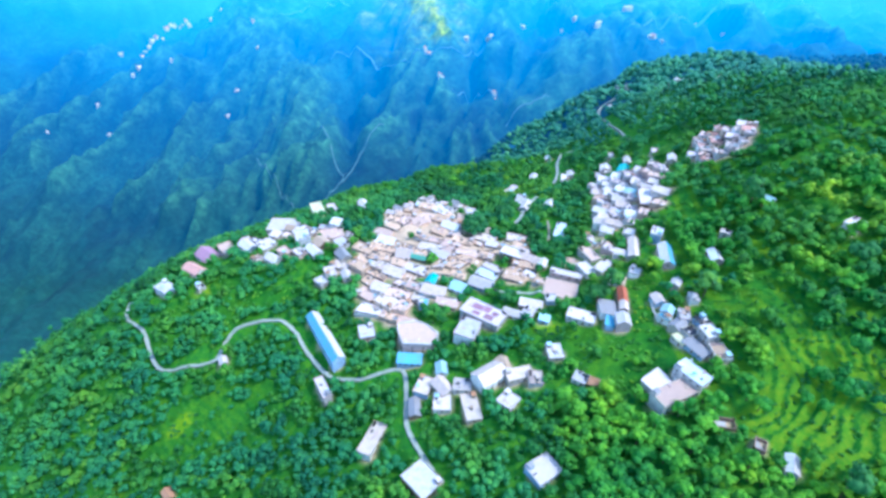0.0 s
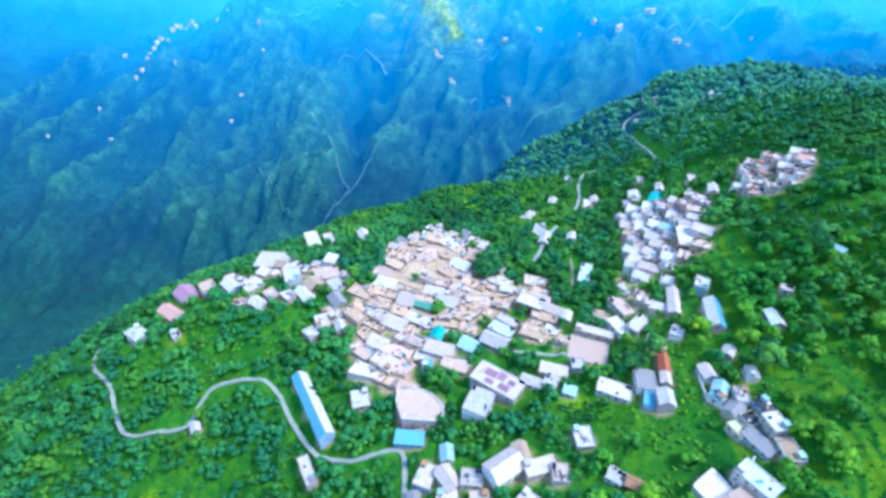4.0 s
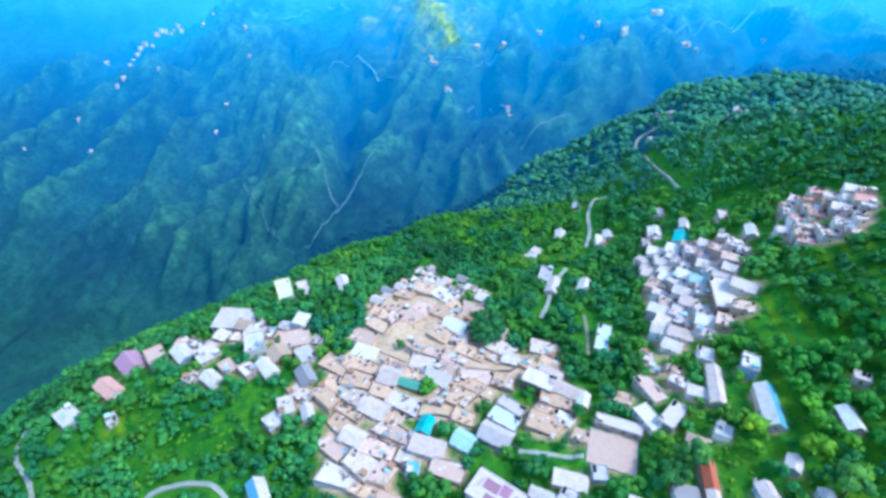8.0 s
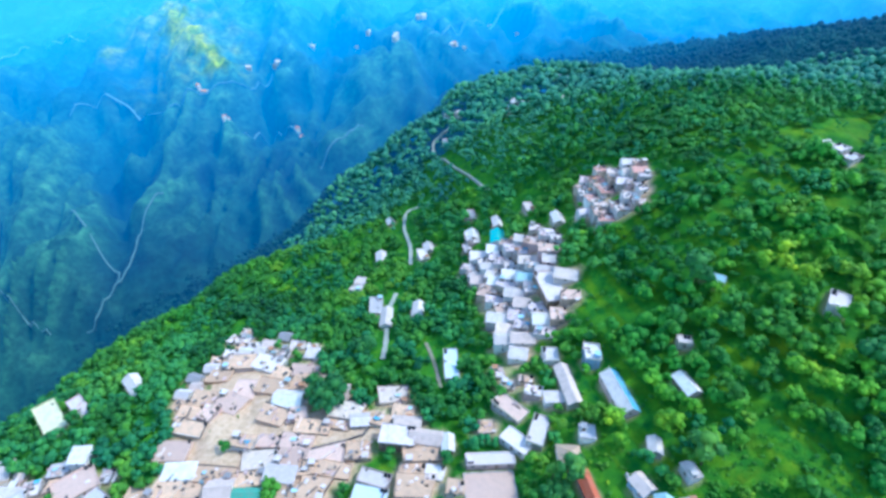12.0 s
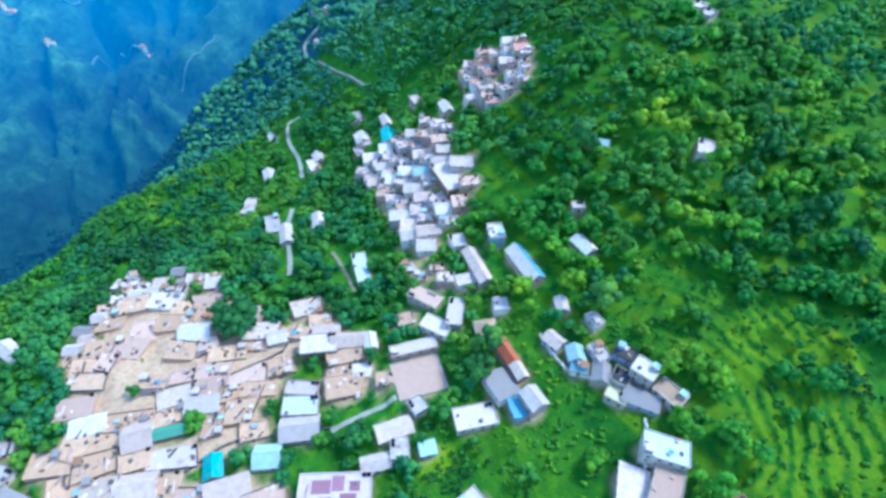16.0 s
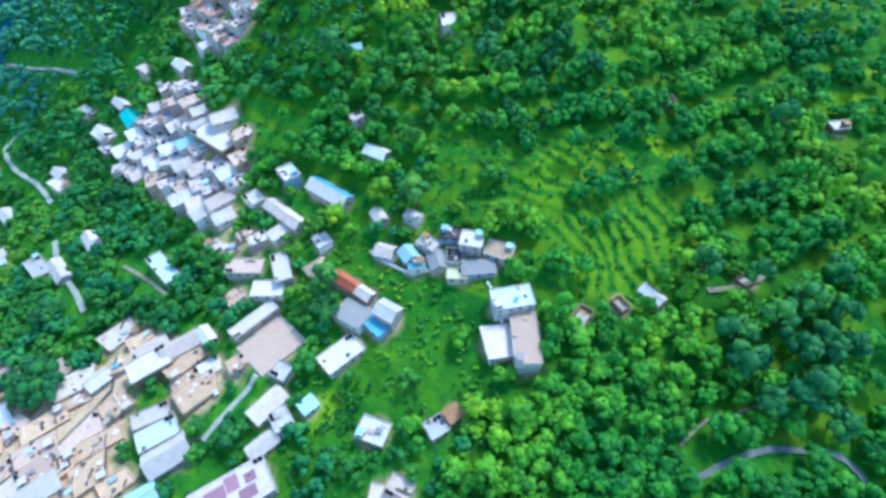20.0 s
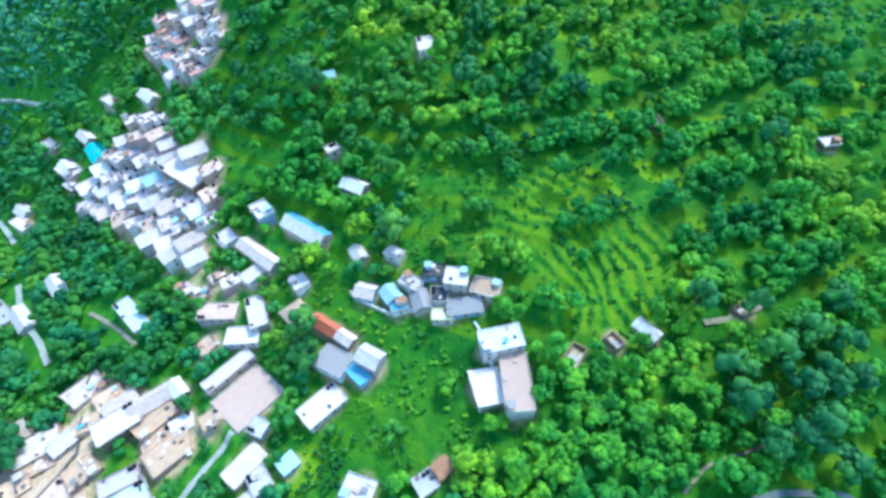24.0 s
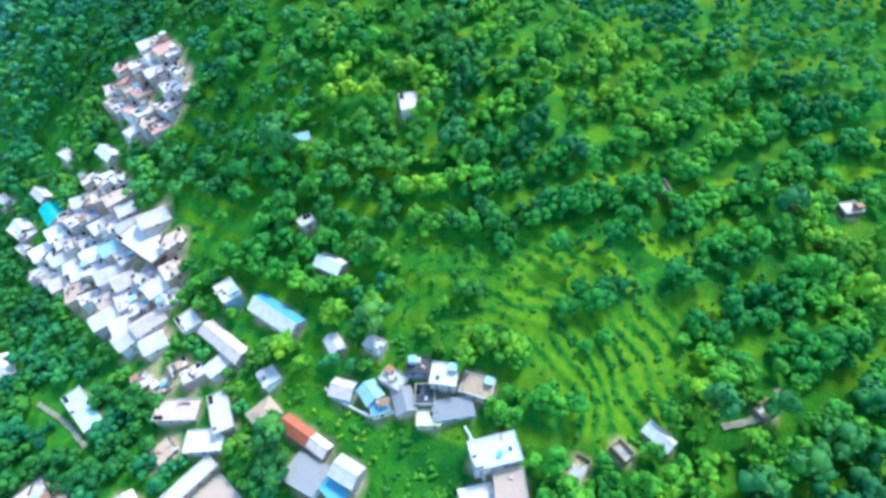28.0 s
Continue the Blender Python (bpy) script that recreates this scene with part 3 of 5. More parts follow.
def house(x, y, w, d, rot, storeys, kind, roof, wall=None, name="house", group="village houses", few=False):
    if few and kind != "flat":
        name = "cottage"
    c, s = math.cos(radians(rot)), math.sin(radians(rot))
    near = [gz(x + u * c - v * s, y + u * s + v * c) for u in (-w / 2, 0, w / 2) for v in (-d / 2, 0, d / 2)]
    lo, hi = min(near), max(near)
    base = lo * 0.4 + hi * 0.6
    h = 2.65 * storeys - (0.15 if storeys == 1 else 0)
    if few and kind == "flat":
        base = lo * 0.55 + hi * 0.45   # cut into the slope behind
        h = max(rng.uniform(0.9, 2.1) if storeys == 1 else 3.6, hi - base + 0.4)
    mat, text = ROOF[roof]
    wm = wall if wall is not None else (5 if kind == "ruin" else rng.choice((6, 6, 6, 2, 6, 4, 1)) if few and roof.startswith("mud") else rng.choice((0, 0, 0, 2, 0, 0, 4, 1)) if few else rng.choice((0, 0, 0, 1, 2, 0, 4, 3, 5)))
    wmat = ROOF["brick"][0] if kind == "ruin" else WALL[wm]
    walls = ("whitewashed", "bare cement", "cream-painted", "blue-painted", "pink-painted", "timber", "mud-plastered")[wm]
    ob = new(name)
    ob.empty_display_size = 0.5
    ob.location, ob.rotation_euler = (x, y, base), (0, 0, radians(rot))
    if kind == "ruin":
        tagged(ob, "roofless unfinished hut of bare brick among trees", "hut", group)
    else:
        tagged(ob, f"{'two-storey' if storeys > 1 else 'small'} {walls} {name.replace('_', ' ')} with a {text}", "house", group)
    a, b, foot = w / 2, d / 2, lo - base - 0.8
    for k in (-1, 0, 1):
        u, v = (max(w - d, 0) * 0.5 * k, 0) if w > d else (0, (d - w) * 0.5 * k)
        TAKEN.append((x + u * c - v * s, y + u * s + v * c, min(w, d) * 0.5 + (2.6 if few else 2.7)))
        YARDS.append((x + u * c - v * s, y + u * s + v * c, min(w, d) * 0.5 + (1.8 if few else 0.1)))
    o = 0.45
    if kind == "ruin":
        for q in (1, -1):
            block("wall", -a, a, q * b - 0.15, q * b + 0.15, foot, 2.2 + 0.4 * q, wmat, ob)
            block("wall", q * a - 0.15, q * a + 0.15, -b + 0.16, b - 0.16, foot, 1.9, wmat, ob)
        block("floor", -a + 0.2, a - 0.2, -b + 0.2, b - 0.2, foot, 0.1, CONCRETE, ob)
        return ob
    if kind == "court":
        block("retaining_wall", -a, a, -b, b, foot, hi - base + 0.3, WALL[1], ob, "grey stone retaining wall")
        block("paving", -a + 0.1, a - 0.1, -b + 0.1, b - 0.1, hi - base + 0.304, hi - base + 0.42, ROOF["mudpink"][0], ob, "pale pinkish concrete paving")
        for q in (1, -1):
            block("kerb", -a, a, q * (b - 0.15) - 0.15, q * (b - 0.15) + 0.15, hi - base + 0.424, hi - base + 0.75, CONCRETE, ob)
            block("kerb", q * (a - 0.15) - 0.15, q * (a - 0.15) + 0.15, -b + 0.31, b - 0.31, hi - base + 0.424, hi - base + 0.75, CONCRETE, ob)
        return tagged(ob, "broad pale concrete court on a stone retaining wall", "court", "")
    if kind == "hall":
        plan = [(-0.5, 0.12), (-0.47, 0.42), (0.0, 0.5), (0.24, 0.34), (0.5, -0.02), (0.48, -0.3), (0.34, -0.46), (-0.36, -0.4)]
        m = len(plan)
        side = [(k, (k + 1) % m, m + (k + 1) % m, m + k) for k in range(m)]
        caps = [tuple(range(m - 1, -1, -1)), tuple(range(m, 2 * m))]

        def prism(nm, q, z0, z1, mt, lb=""):
            ring = [(u * w * q, v * d * q) for u, v in plan]
            return mesh_object(nm, [(u, v, z0) for u, v in ring] + [(u, v, z1) for u, v in ring], [f[::-1] for f in side] + [f[::-1] for f in caps], mt, ob, lb)

        prism("wall", 0.96, foot, h, WALL[4], "mauve-pink painted wall")
        prism("roof_slab", 1.0, h + 0.004, h + 0.2, mat)
        for k in range(m):
            (u0, v0), (u1, v1) = plan[k], plan[(k + 1) % m]
            v = [(u * w * q, e * d * q, z) for z in (h + 0.204, h + 1.0) for u, e, q in ((u0, v0, 1.0), (u1, v1, 1.0), (u1, v1, 0.95), (u0, v0, 0.95))]
            mesh_object("parapet", v, BOX, WALL[0], ob, "whitewashed parapet")
        for k in range(4):
            block("sill", -0.3 * w + 2.4 * k, -0.3 * w + 2.4 * k + 0.9, -0.3 * d, -0.3 * d + 0.9, h + 0.2, h + 0.7, WALL[0], ob, "low white roof pier")
        top = h
    elif kind == "flat":
        if few or w > 6:
            TOPS.append((x, y, radians(rot), a, b, base + h + 0.2, few))
        o, rim_h = (0.12, rng.choice((0.12, 0.15, 0.2, 0.45))) if few else (0.3, 0.6)
        edge = mat if rng.random() < (0.85 if few else 0.6) else WALL[rng.choice((0, 2, 4, 2))]
        skew = min(1.3, 0.14 * min(w, d)) if few else 0.0
        plot = [(sx * a + rng.uniform(-skew, skew), sy * b + rng.uniform(-skew, skew)) for sx, sy in ((-1, -1), (1, -1), (1, 1), (-1, 1))]
        out = [(u + math.copysign(o, u), v + math.copysign(o, v)) for u, v in plot]
        inn = [(u - math.copysign(0.2, u), v - math.copysign(0.2, v)) for u, v in out]
        mesh_object("wall", [(u, v, z) for z in (foot, h) for u, v in plot], BOX, wmat, ob)
        mesh_object("roof_slab", [(u, v, z) for z in (h, h + 0.2) for u, v in out], BOX, mat, ob)
        for k in range(4):
            q = [out[k], out[(k + 1) % 4], inn[(k + 1) % 4], inn[k]]
            dry = few and rng.random() < 0.28
            mesh_object("parapet", [(u, v, z) for z in (h + 0.2, h + 0.2 + (rng.uniform(0.4, 0.8) if dry else rim_h)) for u, v in q], BOX, STONE if dry else edge, ob, "dark dry-stone edge" if dry else "")
        pick = rng.random()
        if pick < (0.42 if few else 0.6) and min(w, d) > 4:
            sx, sy = rng.choice((-1, 1)), rng.choice((-1, 1))
            u, v = sx * (a - 1.6), sy * (b - 1.5)
            hut = block("roof_hut", u - 1.2, u + 1.2, v - 1.1, v + 1.1, h + 0.2, h + 2.3, wmat, ob)
            hut["label"] = "small hut over the roof stair"
            block("hut_roof", u - 1.4, u + 1.4, v - 1.3, v + 1.3, h + 2.3, h + 2.42, ROOF[rng.choice(("grey", "palegrey", "aqua", "rust", "white"))][0], ob)
            block("hut_doorway", u - sx * 1.23 - 0.02, u - sx * 1.23 + 0.02, v - 0.45, v + 0.45, h + 0.25, h + 2.0, DOOR, ob)
        if pick > 0.55 and w > 5:
            for k in range(1 if few else 2):
                tank = new("water_tank", shared("water_tank", tank_mesh))
                tank.parent, tank.location = ob, (a - 0.9 - 1.5 * k, b - 0.9, h + 0.2)
                tank["label"] = "black plastic water tank"
        if 0.2 < pick < 0.5 and w > 5:
            u, v = rng.uniform(-a + 1.5, a - 2.5), rng.uniform(-b + 1, b - 1.6)
            block("awning", u, u + rng.uniform(1.6, 2.8), v, v + 1.5, h + 0.9 + rim_h, h + 0.98 + rim_h, ROOF[rng.choice(("blue", "tan", "aqua", "white", "grey"))][0], ob, "small sheet awning")
            for q in (0.1, 1.4):
                block("awning_post", u + q, u + q + 0.1, v + 0.1, v + 0.2, h + 0.2, h + 0.9 + rim_h, WALL[5], ob)
        if few and rng.random() < 0.3:
            u, v = rng.uniform(-a + 0.8, a - 1.8), rng.uniform(-b + 0.8, b - 1.4)
            block("firewood", u, u + rng.uniform(0.8, 1.8), v, v + 0.7, h + 0.2, h + 0.8, WALL[5], ob, "brown firewood laid on the roof")
        top = h
    else:
        rise = {"gable": 0.30, "twotone": 0.34, "hip": 0.32, "shed": 0.16}[kind] * d
        if kind == "shed":
            v = [(-a, -b, foot), (a, -b, foot), (a, b, foot), (-a, b, foot), (-a, -b, h), (a, -b, h), (a, b, h + rise), (-a, b, h + rise)]
            mesh_object("wall", v, BOX, wmat, ob)
            k = rise / d
            slope("roof", w + 2 * o, -b - o, h - o * k + 0.14, b + o, h + rise + o * k + 0.14, mat, ob)
        elif kind == "hip":
            block("wall", -a, a, -b, b, foot, h, wmat, ob)
            i = min(b, a * 0.8)
            for q in (1, -1):
                slope("roof_slope", w + 2 * o, q * (b + o), h - 0.1, 0, h + rise, mat, ob, 0.12, i + o)
                v = [(q * (a + o), -b - o, h - 0.1), (q * (a + o), b + o, h - 0.1), (q * (a - i), 0, h + rise)]
                v = [(vx, vy, vz - 0.12) for vx, vy, vz in v] + v
                mesh_object("roof_hip", v, [(0, 2, 1), (3, 4, 5), (0, 1, 4, 3), (1, 2, 5, 4), (2, 0, 3, 5)], mat, ob)
        else:
            v = [(q * a, vy, vz) for q in (-1, 1) for vy, vz in ((-b, foot), (b, foot), (b, h), (0, h + rise), (-b, h))]
            mesh_object("wall", v, [(0, 4, 3, 2, 1), (5, 6, 7, 8, 9), (0, 1, 6, 5), (1, 2, 7, 6), (2, 3, 8, 7), (3, 4, 9, 8), (4, 0, 5, 9)], wmat, ob)
            k = rise / b
            other = ROOF["blue"][0] if kind == "twotone" else mat
            slope("roof_slope", w + 2 * o, -b - o, h - o * k + 0.14, 0.02, h + rise + 0.14, mat, ob)
            slope("roof_slope", w + 2 * o, b + o, h - o * k + 0.14, -0.02, h + rise + 0.14, other, ob, label="blue sheet roof slope" if kind == "twotone" else "")
            block("ridge_cap", -a - o, a + o, -0.18, 0.18, h + rise + 0.1, h + rise + 0.2, mat, ob)
        top = h + rise
    n = 1 if few else max(1, min(4, int(w / 3.2)))
    for st in range(storeys):
        z = min(1.45, h - 0.8) + 2.65 * st
        for k in range(n):
            u = (k + 0.5) / n * w - a
            for q in ((-1,) if few else (-1, 1)):
                if q == -1 and st == 0 and k == n // 2 and not few:
                    fitting("door", door_mesh, ob, u, -b - 0.03, 0.1, 0)
                else:
                    fitting("window", window_mesh, ob, u, q * (b + 0.03), z, 0)
    if not few:
        fitting("window", window_mesh, ob, a + 0.03, 0, 1.45, 90)
    return ob


house(109.7, 161.1, 19.7, 8.9, 26, 2, "flat", "mudpink")
house(121.2, 170.5, 14.4, 8.5, -55, 2, "flat", "bluewhite")
house(106.1, 169.5, 12.3, 9.8, 37, 1, "shed", "palegrey")
house(136.5, 192.9, 8.3, 7.1, -77, 2, "flat", "white")
house(129.0, 187.0, 12.3, 5.7, -60, 1, "shed", "grey")
house(138.0, 182.2, 9.9, 6.9, -87, 1, "flat", "tan")
house(122.4, 223.6, 7.2, 6.2, -84, 1, "gable", "pink")
house(124.4, 214.2, 6.4, 6.2, 57, 1, "gable", "aqua")
house(130.8, 208.8, 7.8, 5.4, 78, 1, "flat", "cement")
house(125.7, 202.8, 8.2, 6.2, 40, 1, "gable", "grey")
house(121.2, 209.1, 6.1, 4.4, -53, 1, "flat", "blue")
house(134.1, 232.5, 6.6, 4.9, 55, 1, "gable", "white")
house(138.6, 219.2, 6.2, 4.4, 82, 1, "flat", "lime")
house(136.6, 257.4, 20.5, 7.6, 258, 1, "twotone", "white")
house(158.2, 245.8, 10.2, 6.4, 84, 1, "gable", "white")
house(106.2, 232.6, 11.3, 4.8, 79, 1, "gable", "red")
house(104.6, 223.7, 8.0, 4.5, 78, 1, "gable", "pink")
house(96.0, 223.2, 11.6, 9.5, 85, 1, "shed", "grey")
house(95.1, 213.6, 9.1, 4.5, 70, 1, "shed", "blue")
house(100.5, 210.7, 8.3, 6.8, 83, 2, "gable", "palegrey")
house(81.1, 219.8, 15.0, 8.4, -23, 1, "flat", "lime")
house(75.0, 247.6, 20.0, 17.0, -18, 0, "court", "tan")
house(63.0, 196.4, 9.9, 7.8, -85, 1, "flat", "cement")
house(72.3, 177.6, 6.4, 6.1, -33, 1, "flat", "cement")
house(78.5, 174.4, 5.5, 5.0, -29, 1, "gable", "rust")
house(51.0, 180.3, 7.8, 6.6, 88, 1, "flat", "mudcream")
house(36.3, 191.1, 9.3, 6.4, -78, 1, "gable", "tan")
house(27.6, 227.7, 24.2, 12.3, -33, 2, "flat", "pinkwhite")
house(18.5, 216.2, 15.0, 11.5, 68, 2, "flat", "cement")
house(44.2, 228.9, 10.1, 5.5, -22, 1, "gable", "white")
house(53.4, 227.5, 7.5, 6.3, 60, 1, "flat", "cement")
house(55.6, 234.9, 13.0, 6.8, -15, 1, "gable", "pink")
house(67.3, 236.9, 6.0, 5.7, 89, 1, "flat", "cement")
house(35.8, 271.5, 12.6, 5.9, -38, 1, "flat", "white")
house(32.0, 265.1, 13.3, 7.6, -32, 1, "flat", "bluewhite")
house(27.9, 257.0, 14.1, 9.4, -28, 1, "gable", "palegrey")
house(49.8, 285.4, 14.4, 8.9, -28, 2, "flat", "palegrey")
house(13.9, 254.6, 9.1, 8.4, -30, 1, "gable", "aqua")
house(-3.3, 262.7, 8.6, 6.2, 72, 1, "gable", "teal")
house(-7.5, 242.3, 5.9, 5.1, 85, 1, "flat", "blue")
house(-12.2, 285.2, 10.4, 4.4, -19, 1, "gable", "green")
house(68.2, 274.0, 7.6, 4.8, 68, 1, "gable", "white")
house(102.3, 260.6, 14.0, 6.4, 46, 1, "flat", "lime")
house(97.8, 276.4, 14.5, 7.2, 113, 1, "flat", "mudpink")
house(92.8, 261.0, 12.0, 7.0, -64, 1, "flat", "lime")
house(79.9, 258.8, 19.0, 4.8, -19, 1, "flat", "lime")
house(106.9, 245.7, 8.6, 7.8, -23, 1, "hip", "tan")
house(117.4, 249.9, 5.9, 5.8, 62, 1, "flat", "cement")
house(122.8, 272.5, 21.0, 6.0, 75, 1, "gable", "pink")
house(125.1, 290.5, 7.9, 6.8, 66, 1, "flat", "cement")
house(137.6, 278.4, 9.1, 6.5, 62, 2, "flat", "white")
house(147.8, 328.0, 24.0, 12.0, 78, 1, "flat", "lime")
house(86.8, 315.4, 19.0, 6.5, 71, 1, "flat", "bluewhite")
house(71.2, 375.9, 15.0, 6.5, 69, 1, "gable", "white")
house(70.0, 394.6, 15.0, 7.6, 73, 1, "flat", "cement")
house(89.6, 372.7, 12.7, 6.2, 65, 1, "gable", "white")
house(67.8, 433.1, 15.0, 7.3, 53, 1, "flat", "lime")
house(91.8, 460.1, 13.0, 7.5, 77, 1, "gable", "palegrey")
house(145.0, 418.5, 10.1, 8.1, 70, 1, "gable", "white")
house(152.6, 397.9, 14.0, 8.0, 64, 1, "gable", "teal")
house(121.4, 439.3, 9.4, 6.9, 80, 1, "gable", "white")
house(168.9, 261.1, 5.5, 4.4, -32, 1, "flat", "lime")
house(196.3, 277.7, 8.0, 4.6, -50, 1, "gable", "aqua")
house(144.4, 125.6, 8.6, 4.6, 63, 1, "gable", "white")
house(126.6, 146.0, 8.8, 4.6, -11, 1, "ruin", "brick")
house(61.3, 221.5, 5.5, 4.4, -22, 1, "shed", "aqua")
house(223.6, 242.2, 11.0, 6.6, 31, 1, "flat", "lime")
house(254.8, 72.6, 6.9, 5.0, -59, 1, "flat", "lime")
house(233.3, 141.5, 7.0, 4.4, 29, 1, "ruin", "brick")
house(165.1, 95.9, 6.5, 4.4, -36, 1, "ruin", "brick")
house(136.5, 135.0, 5.8, 4.4, 58, 1, "ruin", "brick")
house(137.2, 202.3, 7.3, 5.5, -68, 1, "flat", "dark")
house(129.8, 197.1, 6.5, 5.8, 22, 1, "flat", "dark")
house(123.6, 193.3, 7.3, 4.6, -67, 1, "flat", "cream")
house(-60.5, 192.1, 15.0, 4.8, -59, 2, "flat", "lime")
house(-64.6, 223.0, 42.0, 7.4, 122, 2, "twotone", "white", 3)
house(-40.3, 225.2, 10.0, 8.5, -74, 1, "flat", "cement")
house(-9.8, 216.5, 23.6, 19.6, 2, 2, "hall", "mudpink", 4)
house(-13.6, 202.4, 13.0, 6.2, -3, 1, "shed", "blue")
house(-5.0, 184.3, 11.1, 7.5, 71, 1, "flat", "mudcream")
house(4.8, 181.9, 10.9, 7.5, -55, 1, "gable", "pink")
house(3.9, 193.8, 7.5, 5.7, -85, 1, "gable", "aqua")
house(4.6, 172.4, 9.0, 8.5, -90, 1, "flat", "white")
house(14.8, 181.2, 8.9, 7.3, -4, 1, "flat", "palegrey")
house(18.7, 167.8, 15.0, 7.5, -80, 1, "flat", "mudcream")
house(28.3, 184.0, 15.0, 10.7, 36, 2, "gable", "pink")
house(43.4, 183.8, 14.1, 6.9, 17, 1, "flat", "mudcream")
house(36.7, 168.9, 8.9, 8.2, 50, 1, "flat", "lime")
house(-9.3, 172.8, 10.6, 5.5, -84, 1, "gable", "grey")
house(-3.9, 134.4, 15.0, 12.0, -46, 1, "flat", "cement")
house(48.2, 132.2, 12.3, 10.0, 33, 1, "flat", "lime")
house(-139.0, 152.2, 6.8, 4.4, -47, 1, "gable", "rust")
house(-29.5, 159.4, 18.0, 7.0, 69, 1, "flat", "mudcream")
house(-127.5, 220.0, 5.5, 4.4, -61, 1, "gable", "white")
house(-186.1, 279.4, 15.0, 9.0, -32, 1, "flat", "cement")
house(-170.8, 293.2, 15.0, 8.6, -32, 1, "gable", "salmon")
house(-167.7, 310.3, 15.0, 12.0, -40, 1, "gable", "magenta")
house(-152.8, 311.1, 15.0, 8.8, -50, 1, "flat", "mudpink")
house(-137.4, 310.9, 12.5, 8.3, -43, 1, "gable", "white")
house(-122.4, 308.7, 10.9, 10.8, 43, 1, "flat", "lime")
house(-113.5, 292.2, 9.9, 7.1, -35, 1, "gable", "palegrey")
house(-106.9, 298.5, 9.0, 6.6, -42, 1, "flat", "mudpink")
house(-95.5, 296.0, 8.5, 6.6, -42, 1, "flat", "lime")
house(-117.4, 338.0, 22.8, 16.0, -2, 1, "flat", "white")
house(-96.7, 312.0, 12.7, 9.8, -69, 2, "flat", "cement")
house(-85.4, 296.4, 12.6, 7.0, -48, 1, "gable", "white")
house(-74.8, 267.0, 8.0, 6.4, -46, 1, "flat", "cement")
house(-70.2, 274.4, 9.6, 6.8, -68, 1, "flat", "lime")
house(-59.1, 271.0, 7.9, 5.2, -66, 1, "gable", "palegrey")
house(-76.2, 316.6, 15.0, 11.8, 19, 1, "flat", "mudpink")
house(-82.1, 305.6, 9.7, 9.7, -48, 1, "gable", "tan")
house(-67.8, 304.8, 10.4, 8.3, -52, 1, "flat", "cement")
house(-64.5, 291.2, 10.8, 7.8, -55, 1, "gable", "grey")
house(-98.5, 369.5, 25.9, 9.3, -65, 1, "flat", "cream")
house(-87.5, 373.6, 15.0, 6.3, -61, 1, "flat", "lime")
house(-62.1, 376.2, 15.0, 7.1, -66, 1, "gable", "white")
house(-159.6, 274.8, 5.9, 4.4, -46, 1, "flat", "cement")
house(177.2, 403.9, 11.2, 5.3, 76, 1, "flat", "lime")
house(178.8, 374.1, 11.0, 6.3, 72, 1, "gable", "white")
house(154.8, 443.7, 12.8, 6.8, 77, 1, "flat", "lime")
house(159.9, 413.1, 11.0, 5.7, 73, 1, "gable", "white")
house(143.5, 415.9, 13.8, 7.6, 78, 1, "flat", "lime")
house(114.8, 433.5, 13.1, 6.5, 81, 1, "flat", "lime")
house(246.8, 555.0, 8.5, 6.0, 73, 1, "gable", "white")
house(292.6, 546.5, 8.5, 6.0, 68, 1, "flat", "lime")
house(294.8, 315.9, 9.2, 5.9, 5, 1, "gable", "white")
house(299.2, 310.0, 9.7, 6.4, 5, 1, "flat", "lime")
house(297.5, 301.6, 10.6, 5.7, 8, 1, "flat", "cement")
house(251.0, 544.1, 8.5, 6.0, 73, 1, "gable", "white")
house(136.4, 407.9, 8.7, 4.4, 77, 1, "flat", "lime")
house(114.7, 512.6, 8.5, 6.0, 82, 1, "gable", "white")
house(194.0, 583.0, 8.0, 6.0, 20, 1, "flat", "lime")
house(211.0, 624.0, 7.0, 5.5, -30, 1, "flat", "lime")
house(216.0, 610.0, 7.5, 5.0, 40, 1, "gable", "white")
house(239.0, 546.0, 7.0, 5.5, 10, 1, "flat", "lime")
house(270.0, 513.0, 12.0, 6.0, -25, 1, "gable", "white")
house(294.0, 559.0, 7.0, 6.0, 35, 1, "flat", "cement")


# maroon patches on the pinkish concrete roof
patched = min((o for o in bpy.data.objects if o.name.startswith("house") and o.parent is None), key=lambda o: (o.location.x - 27.6) ** 2 + (o.location.y - 227.7) ** 2)
MAROON = paint("maroon_paint", (0.42, 0.20, 0.26), 0.8)
for u, v, w, d in ((-8, 1.8, 6.5, 4.6), (-1.2, 2.8, 4.2, 5.2), (1.8, -2.6, 5.6, 4.0), (-5.5, -3.2, 4.6, 3.0), (4.8, 1.8, 3.6, 3.4)):
    block("roof_patch", u, u + w, v - d / 2, v + d / 2, 5.3 + 0.204, 5.3 + 0.26, MAROON, patched, "faded maroon paint patch")


def inside(px, py, poly):
    hit = False
    for k in range(len(poly)):
        (x1, y1), (x2, y2) = poly[k - 1], poly[k]
        if (y1 > py) != (y2 > py) and px < (x2 - x1) * (py - y1) / (y2 - y1) + x1:
            hit = not hit
    return hit


